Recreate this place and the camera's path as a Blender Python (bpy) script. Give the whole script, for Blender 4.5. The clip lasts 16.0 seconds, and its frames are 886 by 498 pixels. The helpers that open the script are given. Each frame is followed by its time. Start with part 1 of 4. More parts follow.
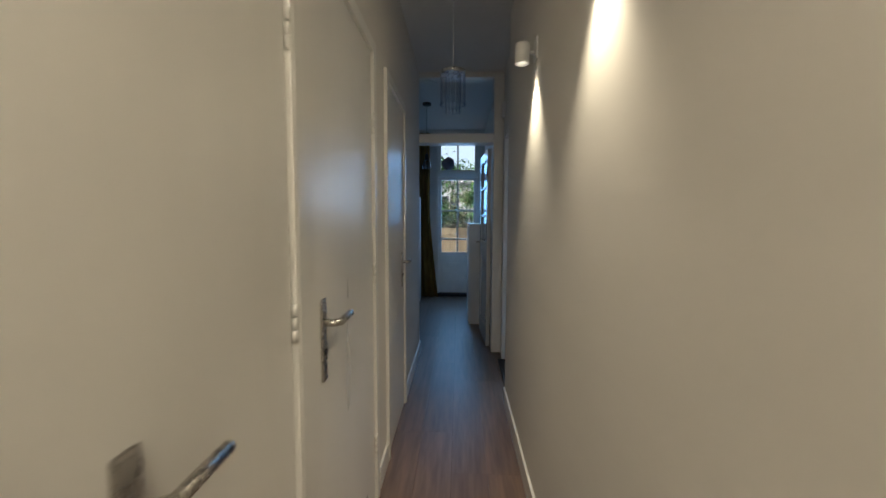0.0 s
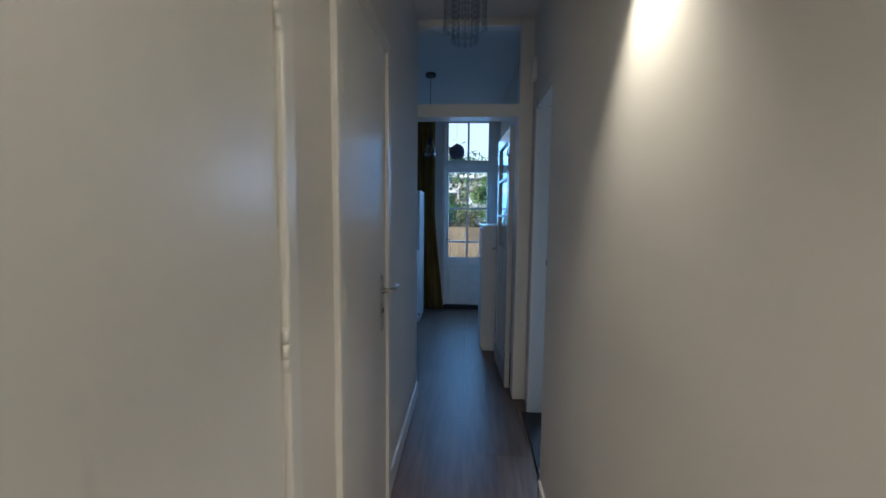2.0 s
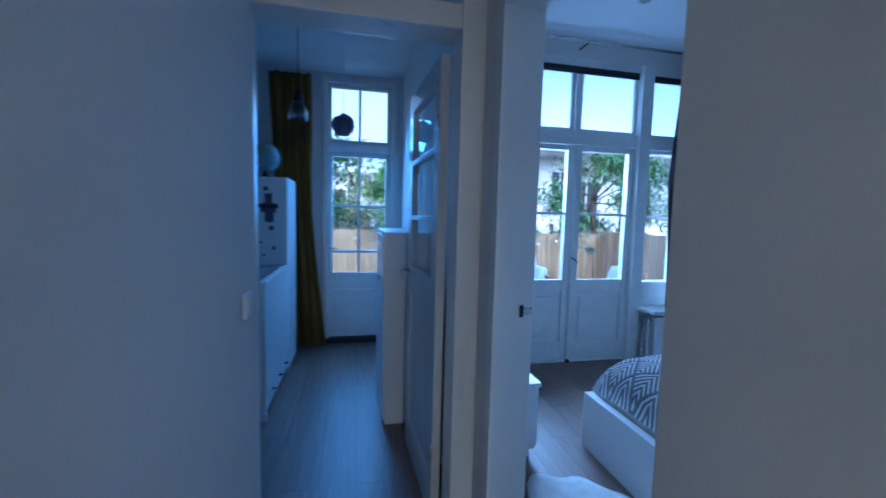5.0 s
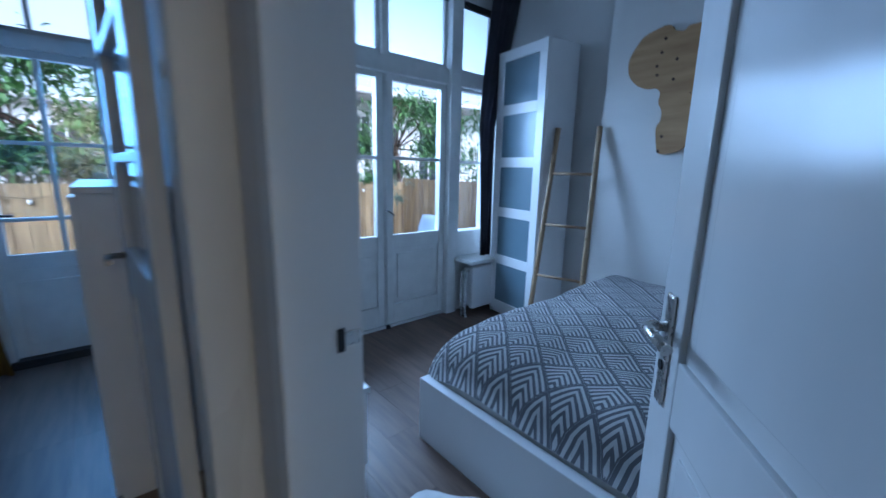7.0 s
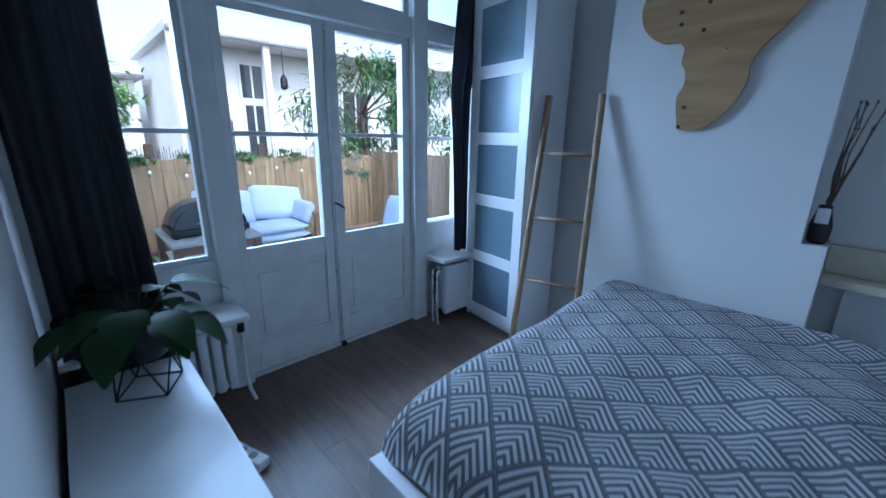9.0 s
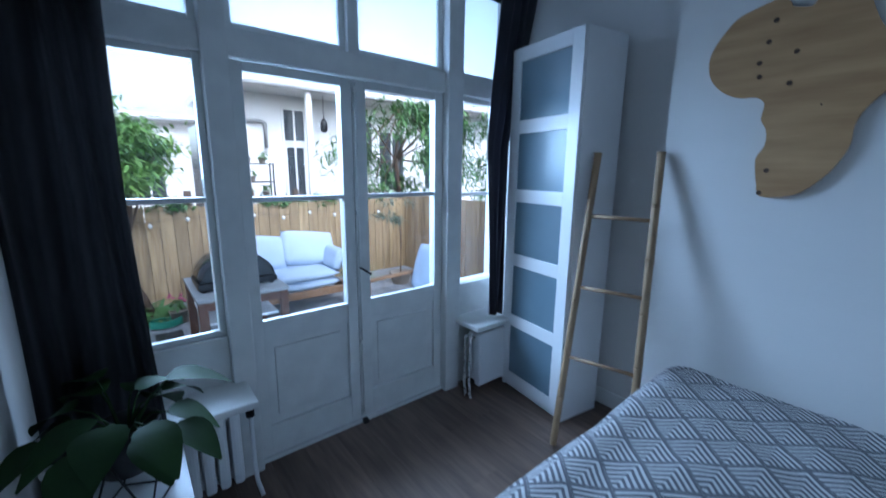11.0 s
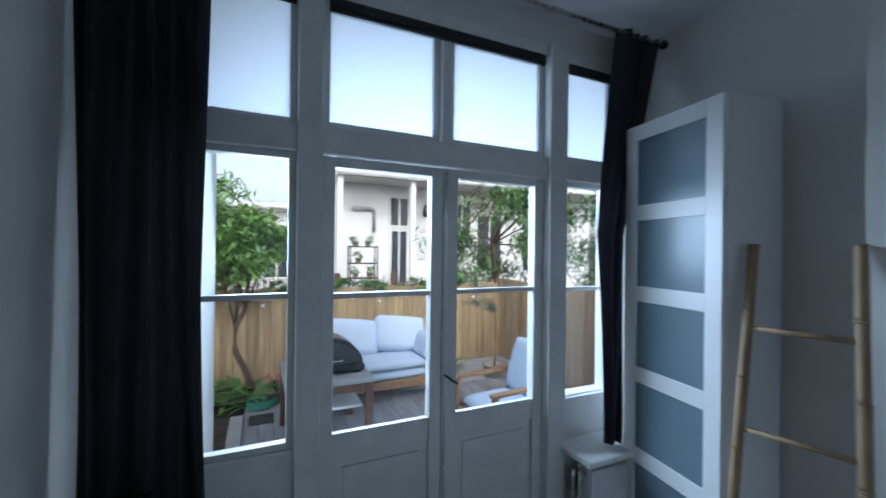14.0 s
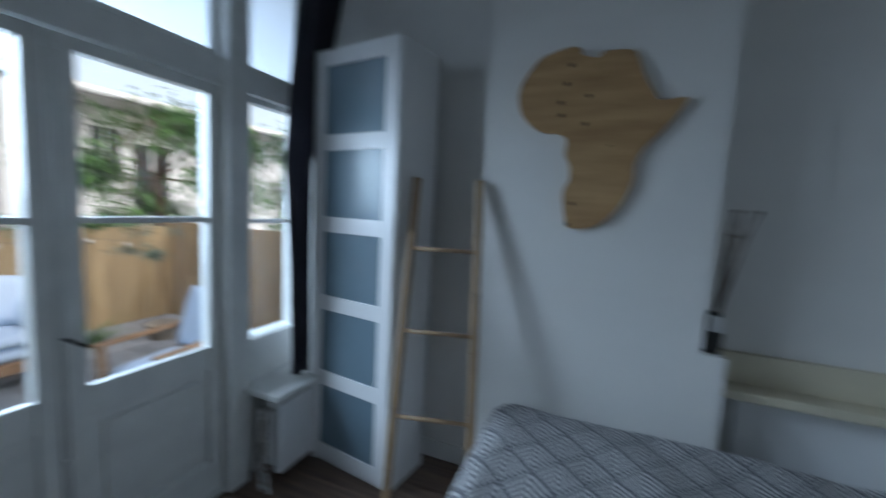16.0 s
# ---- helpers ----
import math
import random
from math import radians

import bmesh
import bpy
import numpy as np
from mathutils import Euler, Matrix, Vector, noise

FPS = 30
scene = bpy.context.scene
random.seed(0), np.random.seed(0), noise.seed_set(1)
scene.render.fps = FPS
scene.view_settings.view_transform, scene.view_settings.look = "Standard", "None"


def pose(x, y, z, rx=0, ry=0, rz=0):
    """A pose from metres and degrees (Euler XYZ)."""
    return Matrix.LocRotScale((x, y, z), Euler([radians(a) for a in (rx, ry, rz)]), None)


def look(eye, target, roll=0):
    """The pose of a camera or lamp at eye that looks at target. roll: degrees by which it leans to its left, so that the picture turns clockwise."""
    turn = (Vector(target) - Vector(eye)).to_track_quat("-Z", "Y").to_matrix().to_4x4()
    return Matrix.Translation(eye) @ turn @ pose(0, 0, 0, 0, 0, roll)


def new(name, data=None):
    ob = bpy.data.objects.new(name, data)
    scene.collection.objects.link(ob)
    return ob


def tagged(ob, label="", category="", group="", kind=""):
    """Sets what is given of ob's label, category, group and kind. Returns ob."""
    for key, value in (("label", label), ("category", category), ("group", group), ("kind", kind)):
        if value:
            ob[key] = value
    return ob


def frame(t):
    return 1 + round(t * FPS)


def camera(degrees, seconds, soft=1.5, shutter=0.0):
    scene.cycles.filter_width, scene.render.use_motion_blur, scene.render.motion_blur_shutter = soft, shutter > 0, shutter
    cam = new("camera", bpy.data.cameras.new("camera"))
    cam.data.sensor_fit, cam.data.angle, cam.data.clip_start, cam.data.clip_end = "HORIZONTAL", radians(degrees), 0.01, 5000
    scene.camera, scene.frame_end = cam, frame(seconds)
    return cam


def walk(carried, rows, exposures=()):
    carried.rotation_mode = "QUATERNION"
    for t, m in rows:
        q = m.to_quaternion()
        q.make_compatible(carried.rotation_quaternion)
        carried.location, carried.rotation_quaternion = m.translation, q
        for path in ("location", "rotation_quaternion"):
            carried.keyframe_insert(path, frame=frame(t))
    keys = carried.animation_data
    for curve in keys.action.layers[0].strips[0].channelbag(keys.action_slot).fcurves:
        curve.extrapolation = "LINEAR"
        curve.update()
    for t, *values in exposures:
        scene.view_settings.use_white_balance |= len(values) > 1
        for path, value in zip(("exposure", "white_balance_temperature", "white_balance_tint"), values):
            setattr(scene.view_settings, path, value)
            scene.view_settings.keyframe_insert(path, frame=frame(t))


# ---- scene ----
cam = camera(96.7, 16.0, shutter=0.8)
PATH = [
    (0, (0.371, 0.51, 1.35), (0.292, 2.502, 1.192), 0.2),
    (0.5, (0.388, 0.741, 1.351), (0.285, 2.731, 1.186), 0.5),
    (1, (0.36, 0.999, 1.363), (0.239, 2.989, 1.198), 0.5),
    (1.5, (0.347, 1.261, 1.362), (0.223, 3.25, 1.191), 0.5),
    (2, (0.349, 1.52, 1.378), (0.228, 3.509, 1.204), 0.6),
    (2.5, (0.313, 1.787, 1.353), (0.201, 3.777, 1.181), 0.9),
    (3, (0.277, 2.05, 1.359), (0.187, 4.041, 1.187), 0.9),
    (5.5, (0.378, 3.125, 1.382), (1.003, 5.017, 1.211), 1.6),
    (6, (0.447, 3.305, 1.372), (1.299, 5.099, 1.134), 1.9),
    (6.5, (0.483, 3.46, 1.38), (1.607, 5.084, 1.062), 2.0),
    (7, (0.604, 3.586, 1.359), (1.876, 5.079, 0.964), 1.2),
    (7.5, (0.765, 3.715, 1.378), (2.085, 5.144, 0.911), 0.9),
    (8, (0.87, 3.845, 1.355), (2.226, 5.214, 0.821), 1.4),
    (10.5, (1.298, 4.206, 1.602), (2.564, 5.663, 1.082), 0.4),
    (11, (1.285, 4.257, 1.594), (2.518, 5.782, 1.204), 0.6),
    (11.5, (1.299, 4.273, 1.618), (2.501, 5.845, 1.33), 0.7),
    (12, (1.309, 4.286, 1.635), (2.481, 5.895, 1.443), 0.8),
    (12.5, (1.309, 4.298, 1.66), (2.452, 5.936, 1.558), 0.9),
    (13, (1.31, 4.328, 1.666), (2.428, 5.986, 1.639), 0.9),
    (13.5, (1.367, 4.416, 1.661), (2.418, 6.118, 1.67), 0.8),
    (14, (1.472, 4.511, 1.662), (2.311, 6.327, 1.666), 0.7),
    (14.5, (1.535, 4.555, 1.66), (2.276, 6.413, 1.642), 0.5),
    (15, (1.584, 4.663, 1.618), (2.524, 6.428, 1.549), 1.5),
    (15.5, (1.59, 4.683, 1.543), (3.067, 6.033, 1.459), 2.75),
    (16, (1.58, 4.587, 1.556), (3.421, 5.34, 1.35), 3.0),
]
EXPO = [(0.0, 0.0, 5650, 8), (1.5, 0.15, 5250, 9), (3.2, 0.4, 4850, 10), (5.3, 0.72, 4100, 10), (6.5, 0.57, 4600, 10), (8.0, 0.5, 4950, 10), (10.3, 0.6, 5000, 10), (12.5, 0.4, 5500, 10), (14.5, 0.12, 6000, 10), (16.0, 0.08, 6150, 10)]
walk(cam, [(t, look(e, g, r)) for t, e, g, r in PATH], EXPO)

HC = 2.75

# ---- light ----
world = bpy.data.worlds.new("world")
scene.world = world
world.use_nodes = True
wn = world.node_tree
sky = wn.nodes.new("ShaderNodeTexSky")
sky.sky_type = 'NISHITA'
sky.sun_disc = False
sky.sun_elevation = radians(38)
sky.sun_rotation = radians(200)
sky.dust_density = 4.0
sky.air_density = 1.0
wn.nodes["Background"].inputs[1].default_value = 0.15
pale = wn.nodes.new("ShaderNodeHueSaturation")
pale.inputs["Saturation"].default_value = 0.45
pale.inputs["Value"].default_value = 1.75
wn.links.new(sky.outputs[0], pale.inputs["Color"])
wn.links.new(pale.outputs[0], wn.nodes["Background"].inputs[0])


def lamp(name, kind, m, energy, color, **kw):
    d = bpy.data.lights.new(name, kind)
    d.energy = energy
    d.color = color
    ob = new(name, d)
    ob.matrix_world = m
    return d


d = lamp("sun", 'SUN', pose(0, 0, 10, 52, 0, 20), 1.2, (1.0, 0.96, 0.9))
d.angle = radians(12)
# warm wall spots in the hall
for y in (1.52, 2.38):
    d = lamp("hall_spot", 'SPOT', pose(0.655, y, 2.04), 34, (1.0, 0.79, 0.49))
    d.spot_size, d.spot_blend, d.shadow_soft_size = radians(84), 1.0, 0.025
# area lamps added outside the windows to stand in for daylight
d = lamp("bedroom_daylight_fill", 'AREA', pose(2.35, 7.75, 2.05, -68, 0, 16), 84, (0.60, 0.79, 1.0))
d.shape, d.size, d.size_y, d.spread = 'RECTANGLE', 2.2, 1.2, radians(125)
d = lamp("nursery_daylight_fill", 'AREA', pose(0.35, 7.52, 1.8, -44, 0, 0), 11, (0.28, 0.58, 1.0))
d.shape, d.size, d.size_y, d.spread = 'RECTANGLE', 0.6, 1.6, radians(130)
# unseen warm fill lamp, added to brighten the start of the hall
d = lamp("hall_fill_light", 'AREA', pose(0.35, -0.5, HC - 0.075), 24, (1.0, 0.8, 0.52))
d.shape, d.size = 'DISK', 0.24


# ---- materials ----
def mat(name, color, rough=0.5, metal=0.0, var=0.06, scale=6.0, bump=0.05, bscale=40.0, grain=None, alt=None, rnd=0.0, spec=0.5, coat=0.0):
    m = bpy.data.materials.new(name)
    m.use_nodes = True
    t = m.node_tree
    n, l = t.nodes, t.links
    b = n["Principled BSDF"]
    b.inputs["Roughness"].default_value = rough
    b.inputs["Metallic"].default_value = metal
    b.inputs["Specular IOR Level"].default_value = spec
    b.inputs["Coat Weight"].default_value = coat
    tc = n.new("ShaderNodeTexCoord")
    mp = n.new("ShaderNodeMapping")
    l.new(tc.outputs["Object"], mp.inputs[0])
    if grain:
        mp.inputs["Scale"].default_value = grain
    oi = n.new("ShaderNodeObjectInfo")
    if rnd:
        add = n.new("ShaderNodeVectorMath")
        l.new(tc.outputs["Object"], add.inputs[0])
        mul = n.new("ShaderNodeMath")
        mul.operation = 'MULTIPLY'
        mul.inputs[1].default_value = 37.0
        l.new(oi.outputs["Random"], mul.inputs[0])
        l.new(mul.outputs[0], add.inputs[1])
        l.new(add.outputs[0], mp.inputs[0])
    n1 = n.new("ShaderNodeTexNoise")
    n1.inputs["Scale"].default_value = scale
    n1.inputs["Detail"].default_value = 4
    n2 = n.new("ShaderNodeTexNoise")
    n2.inputs["Scale"].default_value = bscale
    n2.inputs["Detail"].default_value = 3
    l.new(mp.outputs[0], n1.inputs[0])
    l.new(mp.outputs[0], n2.inputs[0])
    alt = alt or [c * (1 - 2.2 * var) for c in color]
    cr = n.new("ShaderNodeValToRGB")
    cr.color_ramp.elements[0].position, cr.color_ramp.elements[1].position = 0.3, 0.7
    cr.color_ramp.elements[0].color = (*alt, 1)
    cr.color_ramp.elements[1].color = (*color, 1)
    l.new(n1.outputs["Fac"], cr.inputs[0])
    out = cr.outputs[0]
    if rnd:
        hsv = n.new("ShaderNodeHueSaturation")
        mr = n.new("ShaderNodeMapRange")
        mr.inputs[3].default_value, mr.inputs[4].default_value = 1 - rnd, 1 + rnd
        l.new(oi.outputs["Random"], mr.inputs[0])
        l.new(mr.outputs[0], hsv.inputs["Value"])
        l.new(out, hsv.inputs["Color"])
        out = hsv.outputs[0]
    l.new(out, b.inputs["Base Color"])
    rr = n.new("ShaderNodeMapRange")
    rr.inputs[3].default_value, rr.inputs[4].default_value = max(rough - 0.08, 0), min(rough + 0.08, 1)
    l.new(n1.outputs["Fac"], rr.inputs[0])
    l.new(rr.outputs[0], b.inputs["Roughness"])
    bp = n.new("ShaderNodeBump")
    bp.inputs["Strength"].default_value = bump
    bp.inputs["Distance"].default_value = 0.004
    l.new(n2.outputs["Fac"], bp.inputs["Height"])
    l.new(bp.outputs[0], b.inputs["Normal"])
    return m


PLASTER = mat("plaster", (0.74, 0.72, 0.69), 0.85, var=0.02, scale=2.5, bump=0.06, bscale=45, grain=(1, 0.35, 2.2))
PAINT = mat("gloss_paint", (0.78, 0.77, 0.74), 0.3, var=0.03, scale=4, bump=0.05, bscale=25, grain=(1, 1, 0.25))
DOORP = mat("door_gloss_paint", (0.64, 0.635, 0.62), 0.2, var=0.04, scale=3, bump=0.16, bscale=14, grain=(1, 1, 0.3), spec=0.25)
SASH = mat("sash_paint", (0.76, 0.76, 0.73), 0.38, var=0.05, scale=9, bump=0.08, bscale=50)
CEIL = mat("ceiling_paint", (0.78, 0.78, 0.78), 0.9, var=0.02, scale=2, bump=0.08, bscale=120)
LAMI = mat("white_laminate", (0.8, 0.8, 0.8), 0.35, var=0.015, scale=5, bump=0.01)
FLOOR = mat("floor_plank", (0.2, 0.136, 0.102), 0.4, var=0.2, scale=5, bump=0.12, bscale=30, grain=(7, 0.6, 1), rnd=0.13, spec=0.45)
SUBF = mat("floor_joint", (0.03, 0.022, 0.018), 0.8)
STEEL = mat("brushed_steel", (0.55, 0.53, 0.5), 0.28, 1.0, var=0.05, scale=60, bump=0.02)
BLACK = mat("black_metal", (0.015, 0.015, 0.017), 0.45, 0.3)
DARK = mat("dark_strip", (0.02, 0.02, 0.022), 0.6)
NAVY = mat("navy_curtain_cloth", (0.055, 0.054, 0.058), 0.62, var=0.15, scale=3, bump=0.25, bscale=350, spec=0.3)
SATIN = mat("dark_satin_cloth", (0.05, 0.048, 0.066), 0.38, var=0.15, scale=3, bump=0.12, bscale=300, spec=0.5)
LIDB = mat("black_enamel", (0.02, 0.022, 0.026), 0.22, var=0.1, scale=5)
MUST = mat("mustard_velvet", (0.33, 0.2, 0.04), 0.85, var=0.15, scale=4, bump=0.2, bscale=250)
BAMB = mat("bamboo", (0.38, 0.25, 0.14), 0.5, var=0.15, scale=10, grain=(4, 4, 1), bump=0.15)
PLY = mat("plywood", (0.48, 0.3, 0.14), 0.6, alt=[0.34, 0.19, 0.08], scale=2.2, grain=(1, 1.2, 9), bump=0.08)
KNOT = mat("wood_knot", (0.06, 0.03, 0.015), 0.6)
TEAK = mat("garden_teak", (0.36, 0.2, 0.1), 0.55, var=0.18, scale=6, grain=(3, 3, 1), bump=0.1)
MAHO = mat("red_brown_timber", (0.17, 0.08, 0.05), 0.5, var=0.15, scale=6)
CUSH = mat("pale_blue_cushion", (0.54, 0.63, 0.76), 0.9, var=0.06, scale=4, bump=0.2, bscale=300)
FENCE = mat("fence_board", (0.43, 0.31, 0.17), 0.8, alt=[0.22, 0.15, 0.08], scale=3, grain=(7, 7, 0.7), bump=0.2, bscale=20, rnd=0.2)
DECK = mat("weathered_deck", (0.34, 0.345, 0.36), 0.8, var=0.15, scale=5, grain=(4, 0.7, 1), bump=0.2, rnd=0.2)
SOIL = mat("garden_soil", (0.07, 0.055, 0.04), 0.95, var=0.3, scale=8, bump=0.6)
LEAF = mat("green_leaf", (0.13, 0.25, 0.07), 0.5, alt=[0.05, 0.12, 0.03], scale=1.4, bump=0.1)
LEAFB = mat("bright_leaf", (0.24, 0.4, 0.08), 0.5, alt=[0.09, 0.2, 0.045], scale=1.3, bump=0.1)
LEAFO = mat("olive_leaf", (0.12, 0.17, 0.13), 0.55, alt=[0.07, 0.11, 0.08], scale=3)
HLEAF = mat("houseplant_leaf", (0.026, 0.058, 0.014), 0.6, alt=[0.014, 0.036, 0.01], scale=6, bump=0.15, bscale=30, spec=0.2)
BARK = mat("bark", (0.14, 0.09, 0.06), 0.9, var=0.25, scale=12, bump=0.5)
RENDERW = mat("white_render", (0.76, 0.75, 0.73), 0.85, var=0.05, scale=1.2, bump=0.2, bscale=30)
DGLASS = mat("dark_window_glass", (0.06, 0.07, 0.08), 0.08, var=0.2, scale=1)
TERRA = mat("clay_pot", (0.28, 0.24, 0.2), 0.8)
YELL = mat("yellow_plastic", (0.7, 0.55, 0.03), 0.4)
PINK = mat("pink_petal", (0.5, 0.05, 0.2), 0.5)
RUG = mat("white_wool", (0.72, 0.71, 0.69), 0.95, var=0.08, scale=20, bump=0.9, bscale=120)
CREAM = mat("cream_board", (0.62, 0.56, 0.42), 0.5)
GLOBE = mat("globe_blue", (0.2, 0.36, 0.5), 0.35, alt=[0.3, 0.3, 0.2], scale=6)
LILAC = mat("dark_lilac_paper", (0.12, 0.11, 0.16), 0.7)
CONC = mat("concrete", (0.42, 0.42, 0.41), 0.85, var=0.12, scale=4, bump=0.2)
HOSE = mat("green_hose", (0.05, 0.3, 0.2), 0.4)


def glass(name, rough=0.0, color=(1, 1, 1)):
    m = bpy.data.materials.new(name)
    m.use_nodes = True
    n, l = m.node_tree.nodes, m.node_tree.links
    gl, tr, mx = n.new("ShaderNodeBsdfGlossy"), n.new("ShaderNodeBsdfTransparent"), n.new("ShaderNodeMixShader")
    lw, pw, fr = n.new("ShaderNodeLayerWeight"), n.new("ShaderNodeMath"), n.new("ShaderNodeMath")
    pw.operation, fr.operation = 'POWER', 'MULTIPLY_ADD'
    pw.inputs[1].default_value, fr.inputs[1].default_value, fr.inputs[2].default_value = 5.0, 0.8, 0.035
    lw.inputs[0].default_value = 0.5
    l.new(lw.outputs["Facing"], pw.inputs[0])
    l.new(pw.outputs[0], fr.inputs[0])
    gl.inputs["Roughness"].default_value = 0.02 + rough
    tr.inputs[0].default_value = (*color, 1)
    l.new(fr.outputs[0], mx.inputs[0])
    l.new(tr.outputs[0], mx.inputs[1])
    l.new(gl.outputs[0], mx.inputs[2])
    l.new(mx.outputs[0], n["Material Output"].inputs[0])
    return m


GLASS = glass("window_glass", 0, (0.96, 0.97, 0.97))
CRYST = glass("crystal", 0.05, (0.85, 0.88, 0.92))


def frosted():
    m = bpy.data.materials.new("frosted_film")
    m.use_nodes = True
    n, l = m.node_tree.nodes, m.node_tree.links
    a, b, c = n.new("ShaderNodeBsdfTranslucent"), n.new("ShaderNodeBsdfDiffuse"), n.new("ShaderNodeBsdfTransparent")
    mx, m2 = n.new("ShaderNodeMixShader"), n.new("ShaderNodeMixShader")
    a.inputs[0].default_value = (0.55, 0.565, 0.585, 1)
    b.inputs[0].default_value = (0.75, 0.77, 0.8, 1)
    mx.inputs[0].default_value = 0.12
    m2.inputs[0].default_value = 0.2
    l.new(a.outputs[0], mx.inputs[1])
    l.new(b.outputs[0], mx.inputs[2])
    l.new(mx.outputs[0], m2.inputs[1])
    l.new(c.outputs[0], m2.inputs[2])
    l.new(m2.outputs[0], n["Material Output"].inputs[0])
    return m


FROST = frosted()
CABGL = mat("cabinet_frosted_glass", (0.18, 0.25, 0.3), 0.24, var=0.05, scale=3, spec=0.4)
GLOW = bpy.data.materials.new("lamp_glow")
GLOW.use_nodes = True
GLOW.node_tree.nodes["Principled BSDF"].inputs["Emission Color"].default_value = (1, 0.85, 0.6, 1)
GLOW.node_tree.nodes["Principled BSDF"].inputs["Emission Strength"].default_value = 12


def duvet_mat():
    m = bpy.data.materials.new("chevron_duvet_cotton")
    m.use_nodes = True
    n, l = m.node_tree.nodes, m.node_tree.links
    b = n["Principled BSDF"]
    b.inputs["Roughness"].default_value = 0.9
    tc, sep = n.new("ShaderNodeTexCoord"), n.new("ShaderNodeSeparateXYZ")
    ns = n.new("ShaderNodeTexNoise")
    ns.inputs["Scale"].default_value = 3
    l.new(tc.outputs["Object"], ns.inputs[0])
    off = n.new("ShaderNodeVectorMath")
    off.operation = 'MULTIPLY_ADD'
    off.inputs[1].default_value = (0.03, 0.03, 0)
    l.new(ns.outputs["Color"], off.inputs[0])
    l.new(tc.outputs["Object"], off.inputs[2])
    l.new(off.outputs[0], sep.inputs[0])

    def M(op, a, c=None):
        k = n.new("ShaderNodeMath")
        k.operation = op
        for i, v in enumerate((a, c)):
            if v is None:
                continue
            if isinstance(v, (int, float)):
                k.inputs[i].default_value = v
            else:
                l.new(v, k.inputs[i])
        return k.outputs[0]

    S = 0.138
    u = M('FRACT', M('MULTIPLY', M('ADD', sep.outputs[0], sep.outputs[1]), 0.707 / S))
    v = M('FRACT', M('MULTIPLY', M('SUBTRACT', sep.outputs[0], sep.outputs[1]), 0.707 / S))
    k = M('MAXIMUM', u, v)
    st = M('GREATER_THAN', M('FRACT', M('MULTIPLY', M('ADD', k, 0.04), 6.5)), 0.5)
    edge = M('LESS_THAN', k, 0.965)
    f = M('MULTIPLY', st, edge)
    mx = n.new("ShaderNodeMix")
    mx.data_type = 'RGBA'
    mx.inputs[6].default_value = (0.2, 0.198, 0.215, 1)
    mx.inputs[7].default_value = (0.76, 0.75, 0.74, 1)
    l.new(f, mx.inputs[0])
    l.new(mx.outputs[2], b.inputs["Base Color"])
    w = n.new("ShaderNodeTexNoise")
    w.inputs["Scale"].default_value = 350
    l.new(tc.outputs["Object"], w.inputs[0])
    bp = n.new("ShaderNodeBump")
    bp.inputs["Strength"].default_value = 0.25
    bp.inputs["Distance"].default_value = 0.003
    l.new(w.outputs[0], bp.inputs["Height"])
    l.new(bp.outputs[0], b.inputs["Normal"])
    return m


DUVET = duvet_mat()


# ---- mesh helpers ----
def box(bm, x0, x1, y0, y1, z0, z1, bev=0.0, m=None):
    vs = [bm.verts.new((x, y, z)) for z in (z0, z1) for y in (y0, y1) for x in (x0, x1)]
    fs = [bm.faces.new([vs[i] for i in q]) for q in ((0, 2, 3, 1), (4, 5, 7, 6), (0, 1, 5, 4), (2, 6, 7, 3), (0, 4, 6, 2), (1, 3, 7, 5))]
    if m is not None:
        for q in vs:
            q.co = m @ q.co
    if bev:
        es = list({e for f in fs for e in f.edges})
        bmesh.ops.bevel(bm, geom=es, offset=bev, segments=2, affect='EDGES', profile=0.6)
    return bm


def tube(bm, pts, r, n=10, r1=None):
    """A round rod through the points, tapering from r to r1, with closed ends."""
    pts = [Vector(p) for p in pts]
    r1 = r if r1 is None else r1
    rings = []
    for i, p in enumerate(pts):
        d = (pts[min(i + 1, len(pts) - 1)] - pts[max(i - 1, 0)]).normalized()
        q = d.to_track_quat('Z', 'Y')
        rr = r + (r1 - r) * i / (len(pts) - 1)
        rings.append([bm.verts.new(p + q @ Vector((rr * math.cos(a), rr * math.sin(a), 0))) for a in (2 * math.pi * k / n for k in range(n))])
    for a, b in zip(rings, rings[1:]):
        for k in range(n):
            bm.faces.new((a[k], a[(k + 1) % n], b[(k + 1) % n], b[k])).smooth = True
    bm.faces.new(rings[0][::-1])
    bm.faces.new(rings[-1])
    return bm


def lathe(bm, prof, c=(0, 0, 0), n=24):
    c = Vector(c)
    rings = [[bm.verts.new(c + Vector((r * math.cos(2 * math.pi * k / n), r * math.sin(2 * math.pi * k / n), z))) for k in range(n)] for r, z in prof]
    for a, b in zip(rings, rings[1:]):
        for k in range(n):
            bm.faces.new((a[k], a[(k + 1) % n], b[(k + 1) % n], b[k])).smooth = True
    bm.faces.new(rings[0][::-1])
    bm.faces.new(rings[-1])
    return bm


def obj(name, bm, material, label="", category="", group="", kind=""):
    me = bpy.data.meshes.new(name)
    bmesh.ops.recalc_face_normals(bm, faces=bm.faces)
    bm.to_mesh(me)
    bm.free()
    me.materials.append(material)
    return tagged(new(name, me), label, category, group, kind)


def part(name, bm, material, parent, label=""):
    ob = obj(name, bm, material, label)
    ob.parent = parent
    if parent.matrix_basis != Matrix.Identity(4):
        ob.matrix_parent_inverse = Matrix.Identity(4)
    return ob


